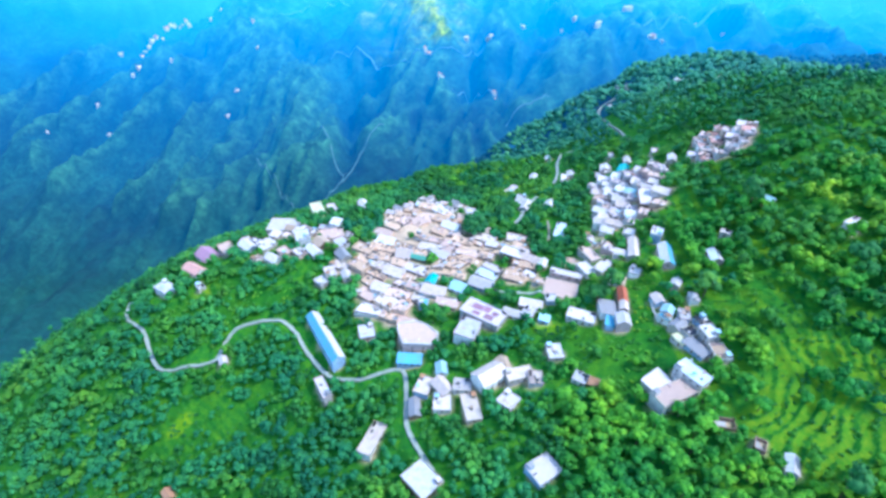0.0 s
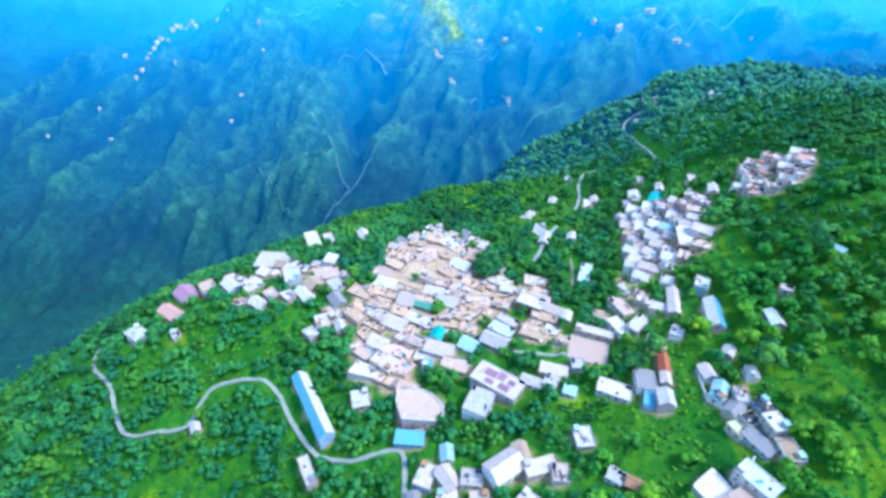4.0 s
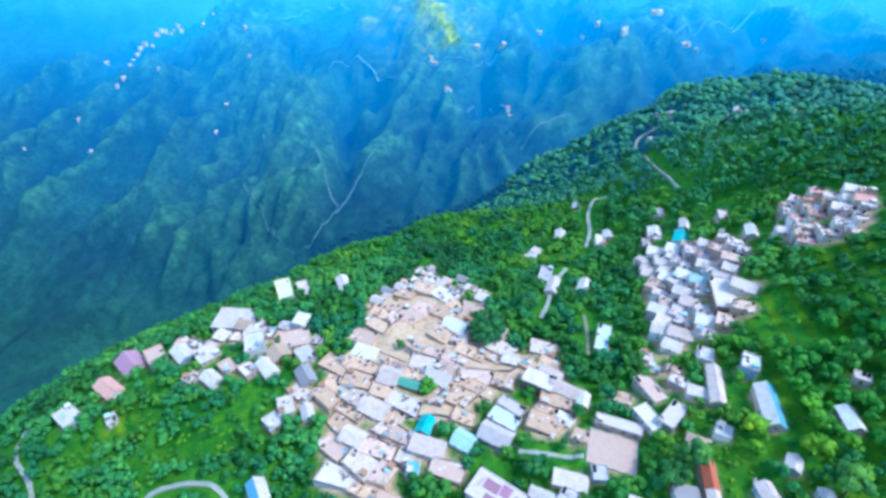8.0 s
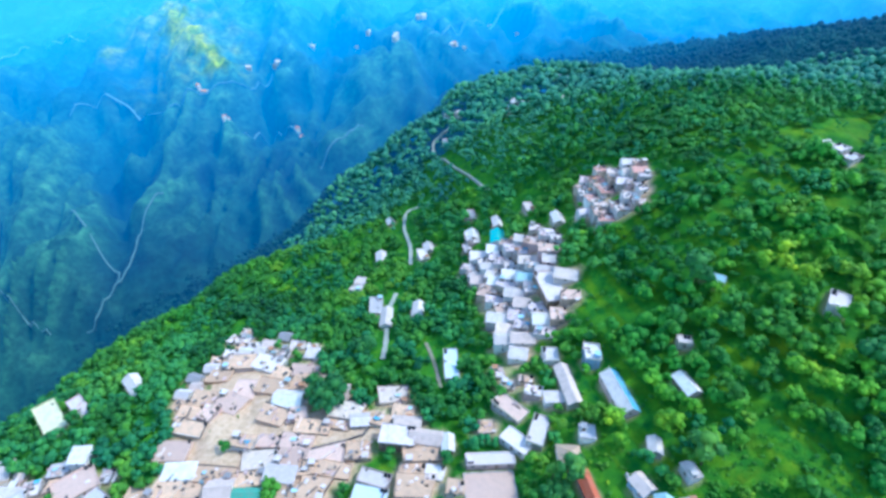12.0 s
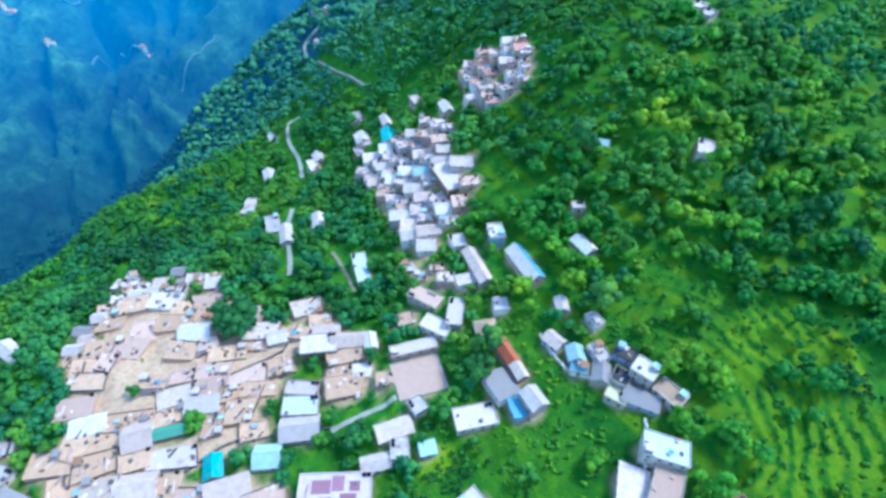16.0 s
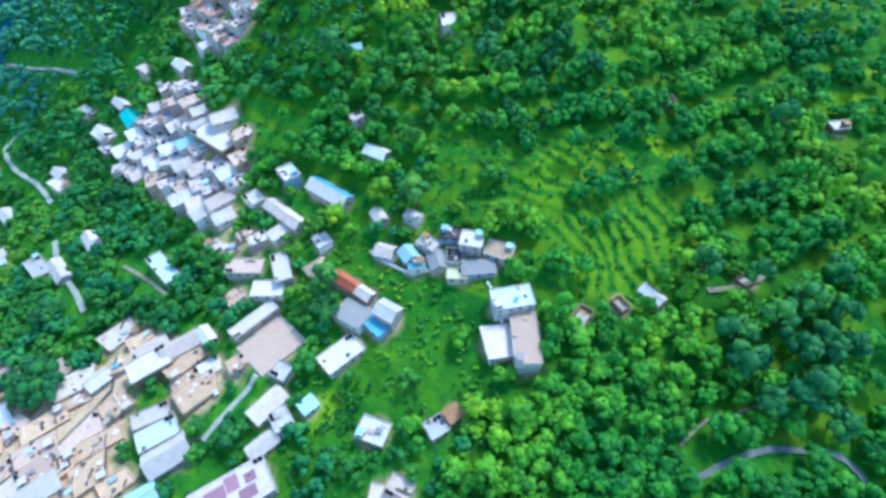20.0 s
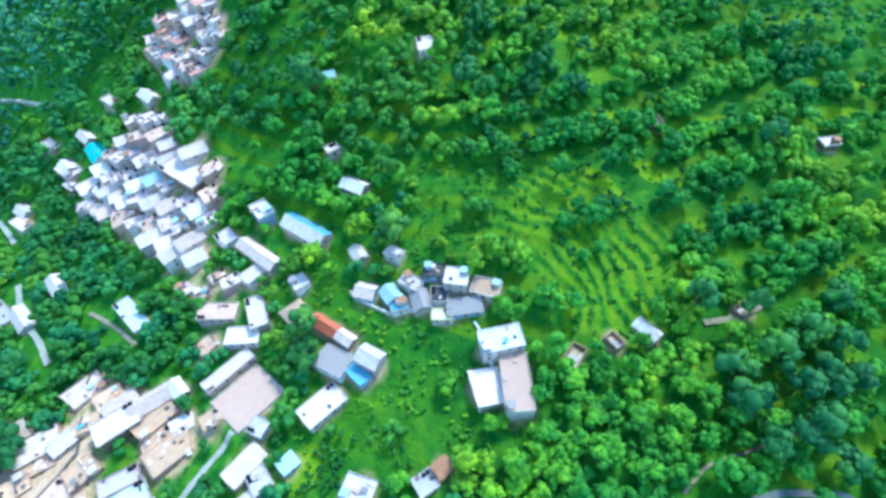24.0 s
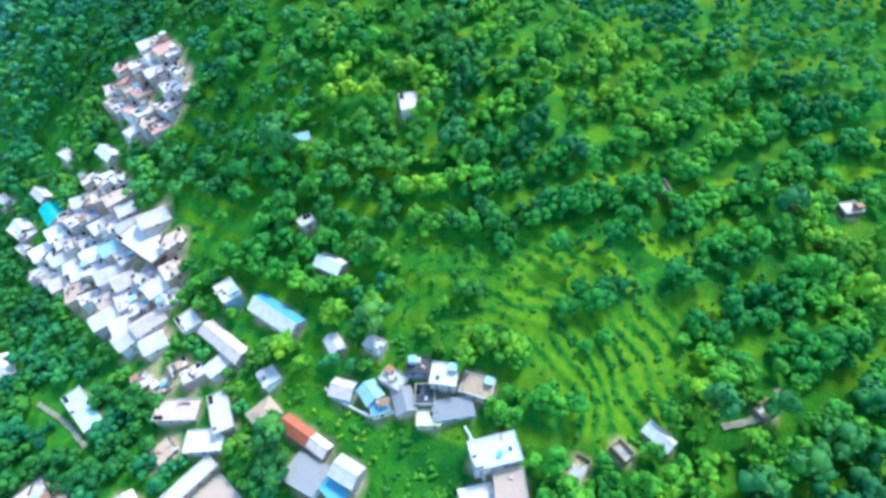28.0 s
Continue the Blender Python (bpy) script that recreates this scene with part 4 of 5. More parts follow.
def quarter(poly, turn, depth, length, gap, choose, skip=0.06, squares=()):
    """Fill a quarter of the village with close rows of houses."""
    cx, cy = sum(q[0] for q in poly) / len(poly), sum(q[1] for q in poly) / len(poly)
    c, s = math.cos(radians(turn)), math.sin(radians(turn))
    done = [(q[0], q[1], min(q[2] - 0.6, 6.0)) for q in TAKEN]
    v = -75.0
    while v < 75:
        dp = rng.uniform(*depth)
        u = -75.0 + rng.uniform(0, 5)
        while u < 75:
            ln = rng.uniform(*length)
            bend = 4.0 * math.sin(u * 0.045 + v * 0.02)
            uu, vv = u + ln / 2, v + dp / 2 + bend + rng.uniform(-1.2, 1.2)
            x, y = cx + uu * c - vv * s, cy + uu * s + vv * c
            free = all((x - q[0]) ** 2 + (y - q[1]) ** 2 > (q[2] * 0.8 + min(ln, dp) * 0.45) ** 2 for q in done)
            if any(inside(x, y, q) for q in squares):
                free = free and rng.random() < 0.42
            if inside(x, y, poly) and free and rng.random() > skip:
                kind, roof = choose(x, y)
                house(x, y, ln - rng.uniform(*gap), dp - rng.uniform(*gap), turn + rng.uniform(-12, 12) + 2.6 * math.cos(u * 0.045), 1 if rng.random() < 0.85 else 2, kind, roof, few=True, group="close-packed village houses")
            u += ln
        v += dp


SQUARES = [[(-20, 378), (8, 354), (7, 322), (-8, 300), (-24, 293), (-36, 309), (-30, 339)], [(26, 320), (50, 305), (43, 290), (18, 298), (1, 299), (1, 315)],
           [(-19, 281), (10, 278), (7, 265), (-15, 268)]]   # bare earth between the houses


def stone_wall(points, high, mat=None, label="low dark stone retaining wall edging a terrace"):
    """A low retaining wall of rough stones along a line: each course a little uneven."""
    ob = tagged(new("retaining_wall"), label, "wall", "village retaining walls")
    ob.location = (*points[0], gz(*points[0]))
    for (x1, y1), (x2, y2) in zip(points, points[1:]):
        n = max(1, int(math.hypot(x2 - x1, y2 - y1) / 2.2))
        for k in range(n):
            ax, ay, bx, by = x1 + (x2 - x1) * k / n, y1 + (y2 - y1) * k / n, x1 + (x2 - x1) * (k + 1) / n, y1 + (y2 - y1) * (k + 1) / n
            z, t = max(gz(ax, ay), gz(bx, by)), rng.uniform(0.3, 0.45)
            u = Vector((bx - ax, by - ay, 0)).normalized().cross(Vector((0, 0, 1))) * t
            top = z + high + rng.uniform(-0.15, 0.15)
            v = [Vector((px, py, pz)) + q * u - ob.location for pz in (z - 2.0, top) for px, py, q in ((ax, ay, 1), (bx, by, 1), (bx, by, -1), (ax, ay, -1))]
            mesh_object("stone_course", v, [(0, 3, 2, 1), (4, 5, 6, 7), (0, 1, 5, 4), (1, 2, 6, 5), (2, 3, 7, 6), (3, 0, 4, 7)], mat or STONE, ob)


stone_wall([(121, 230), (119, 222), (118, 212), (122, 205), (125, 199)], 1.6, WALL[0], "whitewashed wall round a house compound")
stone_wall([(126, 182), (122, 177), (117, 174), (114, 171)], 1.2, WALL[0], "pale low wall beside the school")
for line in ([(-32, 261), (-28, 255), (-18, 249), (-7, 239)], [(-15, 268), (1, 269), (10, 267), (25, 258), (38, 251)], [(-39, 274), (-29, 272), (-14, 259), (3, 252)],
             [(46, 303), (37, 295), (17, 297), (3, 297)]):
    stone_wall(line, 0.7)


def centre_roof(x, y):
    tone = rng.choice(("mud", "mud", "mud", "mud", "mudpink", "mud", "mud", "mudpink", "mud", "lime", "mud", "mudcream") if y > 258 else ("mudpink", "lime", "mud", "mudpink", "mud", "mudpink", "mudcream"))
    if rng.random() < 0.12:
        return rng.choice(("gable", "shed")), rng.choice(("pink", "tan", "pink", "white", "palegrey", "pink", "tan", "pink"))
    return "flat", tone


def white_roof(x, y):
    if rng.random() < 0.4:
        return rng.choice(("gable", "shed")), rng.choice(("white", "white", "palegrey", "pink", "pink", "white", "aqua"))
    return "flat", rng.choice(("lime", "lime", "mudpink", "pinkwhite", "mudpink", "lime", "pinkwhite"))


def dusty_roof(x, y):
    if rng.random() < 0.45:
        return rng.choice(("gable", "gable", "shed")), rng.choice(("pink", "white", "palegrey", "pink", "grey", "white", "tan"))
    return "flat", rng.choice(("mudpink", "lime", "mudcream", "cement", "mud", "lime"))


quarter([(-67, 290), (-47, 304), (-33, 349), (-12, 382), (4, 364), (27, 344), (35, 317), (56, 311), (58, 287), (68, 277), (62, 259), (39, 247), (20, 245), (10, 237), (-5, 234), (-19, 226),
         (-40, 240), (-46, 260), (-68, 278)], -27, (6.4, 10.5), (7.0, 16.0), (-0.5, 0.3), centre_roof, 0.02, SQUARES)
quarter([(-152, 323), (-118, 325), (-107, 339), (-96, 326), (-66, 334), (-50, 308), (-74, 300), (-81, 293), (-99, 294), (-121, 287), (-146, 303)], -15, (6.0, 8.5), (6.5, 10.0), (0.6, 2.0), dusty_roof, 0.12)
quarter([(-51, 320), (-45, 346), (-29, 381), (-9, 411), (4, 385), (20, 392), (33, 352), (18, 352), (-7, 367), (-29, 348), (-42, 320)], -35, (6.0, 8.0), (6.5, 9.0), (0.8, 2.0), dusty_roof, 0.15, SQUARES)
quarter([(50, 284), (74, 268), (64, 249), (42, 252)], -27, (6.0, 8.0), (6.5, 10.0), (0.6, 1.6), dusty_roof, 0.05)
quarter([(104, 300), (120, 271), (98, 244), (74, 266), (88, 277)], -30, (6.0, 8.0), (6.5, 10.0), (0.8, 2.0), dusty_roof, 0.12)
quarter([(126, 394), (143, 395), (161, 397), (172, 365), (161, 341), (152, 313), (134, 305), (121, 301), (111, 294), (112, 313), (114, 335), (123, 360)], -32, (5.8, 8.8), (6.2, 11.5), (-0.4, 1.0), white_roof, 0.03)
quarter([(187, 362), (198, 386), (217, 390), (230, 376), (225, 350), (209, 341), (190, 340)], -20, (5.4, 8.0), (6.0, 10.5), (-0.3, 0.8),
        lambda x, y: ("flat" if rng.random() < 0.6 else "gable", rng.choice(("salmon", "pink", "pinkwhite", "lime", "mudpink", "pink", "salmon"))), 0.03)

# odds and ends on the flat roofs: low walls, sacks, bundles, dark hatches
odd_v, odd_f, odd_i = [], [], []
for x, y, turn, a, b, z, dense in TOPS:
    for _ in range(rng.randint(4, 10) if dense else rng.randint(1, 3)):
        kind = rng.random()
        u, v = rng.uniform(-a * 0.9, a * 0.9), rng.uniform(-b * 0.9, b * 0.9)
        if kind < 0.3:
            lx, ly, lz, k = rng.uniform(0.35, 0.8), rng.uniform(0.35, 0.7), rng.uniform(0.3, 1.1), 1
        elif kind < 0.55:
            lx, ly, lz, k = rng.uniform(0.9, 3.0), 0.16, rng.uniform(0.4, 1.2), rng.choice((0, 2, 1))
        elif kind < 0.8:
            lx, ly, lz, k = rng.uniform(0.4, 1.1), rng.uniform(0.4, 0.9), rng.uniform(0.2, 0.7), 0
        else:
            lx, ly, lz, k = rng.uniform(0.5, 1.4), rng.uniform(0.3, 0.8), rng.uniform(0.2, 0.8), rng.choice((2, 3))
        c, s = math.cos(turn + rng.choice((0, 1.571)) + rng.uniform(-0.2, 0.2)), 0
        s = math.sqrt(max(0, 1 - c * c))
        cx, cy = x + u * math.cos(turn) - v * math.sin(turn), y + u * math.sin(turn) + v * math.cos(turn)
        o = len(odd_v)
        odd_v += [(cx + p * c - q * s, cy + p * s + q * c, z + r) for p, q, r in box_verts(-lx, lx, -ly, ly, -0.05, lz)]
        odd_f += [tuple(o + q for q in face) for face in BOX]
        odd_i += [k] * 6
tagged(mesh_object("roof_clutter", odd_v, odd_f, [ROOF["lime"][0], STONE, WALL[4], WALL[6]], index=odd_i), "sacks, bundles and low walls scattered on flat roofs", "clutter", kind="stuff")

# ---- trees ----
ICO = None


def ico_points(level=1):
    bm = bmesh.new()
    bmesh.ops.create_icosphere(bm, subdivisions=level, radius=1)
    co = np.array([v.co[:] for v in bm.verts])
    fa = np.array([[v.index for v in f.verts] for f in bm.faces])
    bm.free()
    return co, fa


ICO = ico_points(1)


def crown(seed, lumps, leaves, tall=1.0):
    """A crown about 1 wide: uneven inner lumps, and leaf sprays standing out of them."""
    r = np.random.default_rng(seed)
    co, tri, n = [], [], 0
    centres = []
    for k in range(lumps):
        a, q = r.uniform(0, 6.283), math.sqrt(r.uniform(0.02, 1)) * 0.34
        rad = r.uniform(0.15, 0.25)
        z = (0.62 + 0.36 * (1 - (q / 0.34) ** 1.5) * r.uniform(0.5, 1.1) - 0.2 * r.random()) * tall
        centres.append((q * math.cos(a), q * math.sin(a), z, rad))
        v = ICO[0] * rad * r.uniform(0.75, 1.15, (len(ICO[0]), 1)) * np.array((1, 1, 0.85)) + np.array(centres[-1][:3])
        co.append(v)
        tri.append(ICO[1] + n)
        n += len(v)
    for k in range(leaves):
        cx, cy, cz, rad = centres[r.integers(lumps)]
        d = r.normal(size=3)
        d[2] = abs(d[2]) * 0.9 - 0.25
        d /= np.linalg.norm(d)
        p = np.array((cx, cy, cz)) + d * rad * r.uniform(0.85, 1.25)
        nrm = d * 0.6 + r.normal(size=3) * 0.4 + np.array((0, 0, 0.45))
        nrm /= np.linalg.norm(nrm)
        t1 = np.cross(nrm, r.normal(size=3))
        t1 /= np.linalg.norm(t1)
        t2 = np.cross(nrm, t1)
        s = r.uniform(0.055, 0.10)
        co.append(np.array([p - t1 * s, p + t2 * s * 0.6 - nrm * s * 0.3, p + t1 * s, p - t2 * s * 0.7 + nrm * s * 0.2]))
        tri.append(np.array([[0, 1, 2], [0, 2, 3]]) + n)
        n += 4
    return np.concatenate(co), np.concatenate(tri)


def trunk(seed, tall=1.0):
    """A tapered trunk with four limbs, for a crown 1 wide."""
    r = np.random.default_rng(seed)
    co, fa, n = [], [], 0
    paths = [((0, 0, -0.12), (0.02, 0.01, 0.62 * tall), 0.032, 0.016)]
    for k in range(4):
        a = k * 1.57 + r.uniform(-0.4, 0.4)
        z = r.uniform(0.3, 0.45) * tall
        paths.append(((0, 0, z), (0.26 * math.cos(a), 0.26 * math.sin(a), z + 0.26 * tall), 0.015, 0.007))
    for p, q, r0, r1 in paths:
        p, q = Vector(p), Vector(q)
        side = (q - p).orthogonal().normalized()
        up = (q - p).normalized()
        for e, rad in ((p, r0), (q, r1)):
            for k in range(5):
                co.append((e + Matrix.Rotation(k * 6.283 / 5, 3, up) @ side * rad)[:])
        for k in range(5):
            a, b = k, (k + 1) % 5
            fa += [(n + a, n + b, n + 5 + b), (n + a, n + 5 + b, n + 5 + a)]
        n += 10
    return np.array(co), np.array(fa)


PROTO = [crown(20 + k, 9, 60, (1.0, 1.15, 0.9, 1.3)[k % 4]) for k in range(8)]
LIGHT = [crown(60 + k, 6, 26) for k in range(5)]
TALL = [crown(70 + k, 4, 22, 1.5) for k in range(5)]
TRUNKS = [trunk(90 + k, (1.0, 1.15, 0.9, 1.3)[k % 4]) for k in range(8)]

# where nothing grows: a coarse map of what is built on
CELL, MX0, MY0, MN = 1.5, -420.0, -60.0, 620
busy = np.zeros((MN, MN), bool)
MGX, MGY = np.meshgrid(np.arange(MN), np.arange(MN))
TAKEN += [(sx, sy, 2.0) for q in SQUARES for sx in range(-40, 54, 2) for sy in range(260, 384, 2) if inside(sx, sy, q)]
for tx, ty, trd in TAKEN:
    i0, j0, k = int((tx - MX0) / CELL), int((ty - MY0) / CELL), int(trd / CELL) + 1
    if 0 < i0 < MN and 0 < j0 < MN:
        a, b, c, d = max(0, i0 - k), min(MN, i0 + k + 1), max(0, j0 - k), min(MN, j0 + k + 1)
        sub = (MGX[c:d, a:b] - i0) ** 2 + (MGY[c:d, a:b] - j0) ** 2 <= (trd / CELL) ** 2
        busy[c:d, a:b] |= sub
CROPS = [(194, 152, 14, 5, 60), (208, 134, 16, 5, 70), (294, 69, 20, 4, -70), (275, 69, 20, 5, -68), (262, 192, 18, 4, -73), (-146, 189, 9, 6, 40), (190, 114, 10, 4, 60), (62, 216, 9, 6, 0), (228, 160, 16, 4, -70), (250, 110, 18, 4, -68)]
MEADOWS = CROPS + [(104, 222, 15, 32, 0), (96, 186, 30, 20, -25), (112, 200, 12, 22, 10), (134, 205, 16, 16, 0), (78, 203, 34, 18, -30), (85, 183, 16, 14, 0), (35, 222, 14, 12, 0), (-112, 258, 30, 8, 8), (-12, 237, 10, 8, 0), (118, 232, 6, 20, -15), (-156, 266, 26, 6, 22)]


def sites(step, x0, x1, y0, y1, seed, thin):
    r = np.random.default_rng(seed)
    X, Y = np.meshgrid(np.arange(x0, x1, step), np.arange(y0, y1, step))
    X = (X + r.uniform(-0.48, 0.48, X.shape) * step).ravel()
    Y = (Y + r.uniform(-0.48, 0.48, Y.shape) * step).ravel()
    keep = r.random(len(X)) < 0.93
    m = np.zeros(len(X))
    for o in MEADOWS:
        m = np.maximum(m, oval(X, Y, *o))
    keep &= r.random(len(X)) > np.clip(m * 4, 0, 0.9)
    keep &= r.random(len(X)) > terraced(X, Y) * np.clip(0.95 - 0.5 * np.abs(waves(X, Y, 50, 43, 2)), 0, 1)
    band = land(X, Y) / 5.0
    band = band - np.floor(band)
    keep &= ~((X > 120) & (Y < 340) & (band > 0.58) & (r.random(len(X)) < 0.88))
    clear = waves(X, Y, 70, 41, 3)
    keep &= r.random(len(X)) > np.clip((clear - 0.55) * 3, 0, 0.6)
    i, j = ((X - MX0) / CELL).astype(int), ((Y - MY0) / CELL).astype(int)
    ok = (i >= 0) & (i < MN) & (j >= 0) & (j < MN)
    keep[ok] &= ~busy[j[ok], i[ok]]
    keep &= thin(X, Y)
    return X[keep], Y[keep]


def woods(name, X, Y, size, protos, mat, label, seed, lift=0.0, zed=None):
    r = np.random.default_rng(seed)
    Z = (zed or ground_z)(X, Y)
    pick = r.integers(len(protos), size=len(X))
    co, tri, n = [], [], 0
    for k, (v, f) in enumerate(protos):
        w = np.where(pick == k)[0]
        if not len(w):
            continue
        a = r.uniform(0, 6.283, len(w))
        s = r.uniform(*size, len(w)) * np.where(r.random(len(w)) < 0.25, 0.62, 1.0)
        hgt = s * r.uniform(0.85, 1.2, len(w))
        c, sn = np.cos(a)[:, None] * s[:, None], np.sin(a)[:, None] * s[:, None]
        P = np.stack([v[None, :, 0] * c - v[None, :, 1] * sn + X[w][:, None], v[None, :, 0] * sn + v[None, :, 1] * c + Y[w][:, None],
                      (v[None, :, 2] - lift) * hgt[:, None] + Z[w][:, None]], -1)
        co.append(P.reshape(-1, 3))
        tri.append((f[None] + (np.arange(len(w)) * len(v))[:, None, None] + n).reshape(-1, 3))
        n += P.shape[0] * P.shape[1]
    return tagged(big_mesh(name, np.concatenate(co), np.concatenate(tri), mat), label, "trees", kind="stuff")


def near_zone(X, Y):
    return (np.abs(X - 20) < 290) & (Y > 40) & (Y < 420)


X, Y = sites(4.6, -270, 330, 40, 420, 5, near_zone)
# single trees: those on the open slope below the school
d = np.hypot(X - 112, Y - 128)
order = np.argsort(d)
ones, rest = order[:240], order[240:]
CROWN_ME, TRUNK_ME, DARK_ME = [], [], []
for k in range(8):
    for store, (v, f), nm, mt in ((CROWN_ME, PROTO[k], "crown", LEAVES), (TRUNK_ME, TRUNKS[k], "trunk", BARK), (DARK_ME, PROTO[k], "crown", SHADELEAF)):
        o = big_mesh(nm, v, f, mt)
        store.append(o.data)
        bpy.data.objects.remove(o)
for k in ones:
    tree = tagged(new("tree"), "leafy green broadleaf tree on the slope", "tree", "hillside trees")
    s = rng.uniform(6.0, 10.0) * (0.65 if rng.random() < 0.25 else 1)
    tree.location, tree.rotation_euler, tree.scale = (X[k], Y[k], gz(X[k], Y[k])), (0, 0, rng.uniform(0, 6.283)), (s, s, s * rng.uniform(0.85, 1.15))
    j = rng.randrange(8)
    for nm, me in (("trunk", TRUNK_ME[j]), ("crown", CROWN_ME[j])):
        o = new(nm, me)
        o.parent = tree
for x, y in [(92, 236), (96, 240), (91, 229), (96, 233), (101, 238), (239, 96), (159, 79), (165, 94), (190, 282), (215, 221), (144, 220), (228, 177), (25, 315), (24, 322), (30, 318), (31, 326), (22, 329), (51, 351), (191, 280), (41, 241), (180, 69), (156, 113), (120, 84), (127, 74), (135, 68), (142, 78), (148, 86), (153, 60), (131, 92), (139, 97), (148, 70), (124, 64), (160, 66)]:
    tree = tagged(new("tree"), "tall dark bluish-green tree standing above the others", "tree", "hillside trees")
    s = rng.uniform(12, 15) if x > 100 or y > 300 else rng.uniform(8, 10)
    tree.location, tree.rotation_euler, tree.scale = (x, y, gz(x, y)), (0, 0, rng.uniform(0, 6.283)), (s, s, s * 1.2)
    j = rng.randrange(8)
    for nm, me in (("trunk", TRUNK_ME[j]), ("crown", DARK_ME[j])):
        o = new(nm, me)
        o.parent = tree
rest = np.array(rest)
fray = 34 * waves(X[rest], Y[rest], 80, 66, 3) + nrg.uniform(-26, 26, len(rest))
close = ((X[rest] + fray > 70) & (Y[rest] + fray * 0.4 < 196)) | ((X[rest] + fray * 0.6 > 136) & (Y[rest] + fray < 300))
dusk = close & (X[rest] > 165) & (Y[rest] + 0.3 * fray > 185) & (waves(X[rest], Y[rest], 60, 67, 3) + nrg.uniform(-0.5, 0.5, len(rest)) > -0.1)
woods("woodland", X[rest][close & ~dusk], Y[rest][close & ~dusk], (6.0, 11.0), PROTO, LEAVES, "dense green broadleaf woodland on the hillside", 8, 0.12)
woods("woodland", X[rest][dusk], Y[rest][dusk], (6.0, 11.0), PROTO, MIDLEAF, "deep green broadleaf woodland on the upper hillside", 16, 0.12)
shady = ~close & (waves(X[rest], Y[rest], 55, 61, 2) + 0.3 * waves(X[rest], Y[rest], 14, 62, 2) > np.where(X[rest] < -40, -0.15, 0.18))
woods("woodland", X[rest][~close & ~shady], Y[rest][~close & ~shady], (5.0, 9.4), LIGHT, MIDLEAF, "green trees and thickets round the village", 10, 0.14)
woods("woodland", X[rest][shady], Y[rest][shady], (5.4, 9.8), LIGHT, DARKLEAF, "dark green groves round the village", 11, 0.14)
X2, Y2 = sites(5.6, -430, 520, -60, 760, 6, lambda X, Y: ~near_zone(X, Y) & (np.hypot(X - CX, Y - CY) < rim(np.arctan2(X - CX, Y - CY)) + 6))
# the share of haze-tinted trees grows with distance
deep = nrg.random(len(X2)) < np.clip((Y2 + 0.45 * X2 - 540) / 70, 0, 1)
sunny = ~deep & (X2 < 170) & (waves(X2, Y2, 90, 63, 2) > -0.45)
bright = sunny & (X2 > -60) & (waves(X2, Y2, 60, 64, 3) > 0.4)
woods("far_woodland", X2[bright], Y2[bright], (5.6, 10.0), LIGHT, LEAVES, "bright green woodland on the knoll behind the village", 15, 0.14)
woods("far_woodland", X2[sunny & ~bright], Y2[sunny & ~bright], (6.0, 10.5), LIGHT, MIDLEAF, "green woodland on the slope behind the village", 12, 0.14)
woods("far_woodland", X2[~deep & ~sunny], Y2[~deep & ~sunny], (6.5, 11.5), TALL, DARKLEAF, "dense dark green woodland further off", 9, 0.2)
woods("far_woodland", X2[deep], Y2[deep], (6.5, 11.5), TALL, HAZYLEAF, "dense forest up the hillside, blue-green with haze", 19, 0.2)


# grass tufts on the treads of the terraces, and uneven rows of bushes along their edges
TUFT = [crown(80 + k, 2, 6, 0.5) for k in range(4)]
X3, Y3 = np.meshgrid(np.arange(90, 230, 1.2), np.arange(84, 260, 1.2))
X3, Y3 = (X3 + nrg.uniform(-0.7, 0.7, X3.shape)).ravel(), (Y3 + nrg.uniform(-0.7, 0.7, Y3.shape)).ravel()
in3 = rings(X3, Y3) > 0.15
X3, Y3 = X3[in3], Y3[in3]
z3 = terrace_phase(X3, Y3)[0]
i3, j3 = ((X3 - MX0) / CELL).astype(int), ((Y3 - MY0) / CELL).astype(int)
f3 = z3 - np.floor(z3)
tread = (f3 > 0.04) & (f3 < 0.5) & ~busy[j3, i3] & (nrg.random(len(X3)) < 0.06)
woods("terrace_rows", X3[tread], Y3[tread], (0.9, 2.0), TUFT, CROP, "rows of bright green crops along narrow terraces", 13, 0.12)
row = (f3 > 0.58) & (f3 < 0.9) & ~busy[j3, i3] & (waves(X3, Y3, 22, 49, 3) + nrg.uniform(-0.5, 0.5, len(X3)) > np.where(Y3 > 186, -0.1, 0.4))
woods("terrace_bushes", X3[row], Y3[row], (1.2, 3.0), TUFT, MIDLEAF, "dark green bushes along the terrace edges", 33, 0.15)

# shrubs and undergrowth over the open ground, thicker in drifts
X5, Y5 = np.meshgrid(np.arange(-220, 240, 1.9), np.arange(110, 330, 1.9))
X5, Y5 = (X5 + nrg.uniform(-0.95, 0.95, X5.shape)).ravel(), (Y5 + nrg.uniform(-0.95, 0.95, Y5.shape)).ravel()
m5 = np.zeros(len(X5))
for o in MEADOWS:
    m5 = np.maximum(m5, oval(X5, Y5, *o))
i5, j5 = ((X5 - MX0) / CELL).astype(int), ((Y5 - MY0) / CELL).astype(int)
drift = waves(X5, Y5, 26, 45, 3) + nrg.uniform(-0.35, 0.35, len(X5))
ring5 = (rings(X5, Y5) > 0.1) & (nrg.random(len(X5)) < 0.03) & (waves(X5, Y5, 30, 46, 2) > -0.1)
open5 = (m5 > 0.05) & (m5 + 0.3 * drift < 1.1) & (nrg.random(len(X5)) < 0.7)
gaps5 = (m5 <= 0.05) & (nrg.random(len(X5)) < 0.10)
free5 = ~busy[j5, i5]
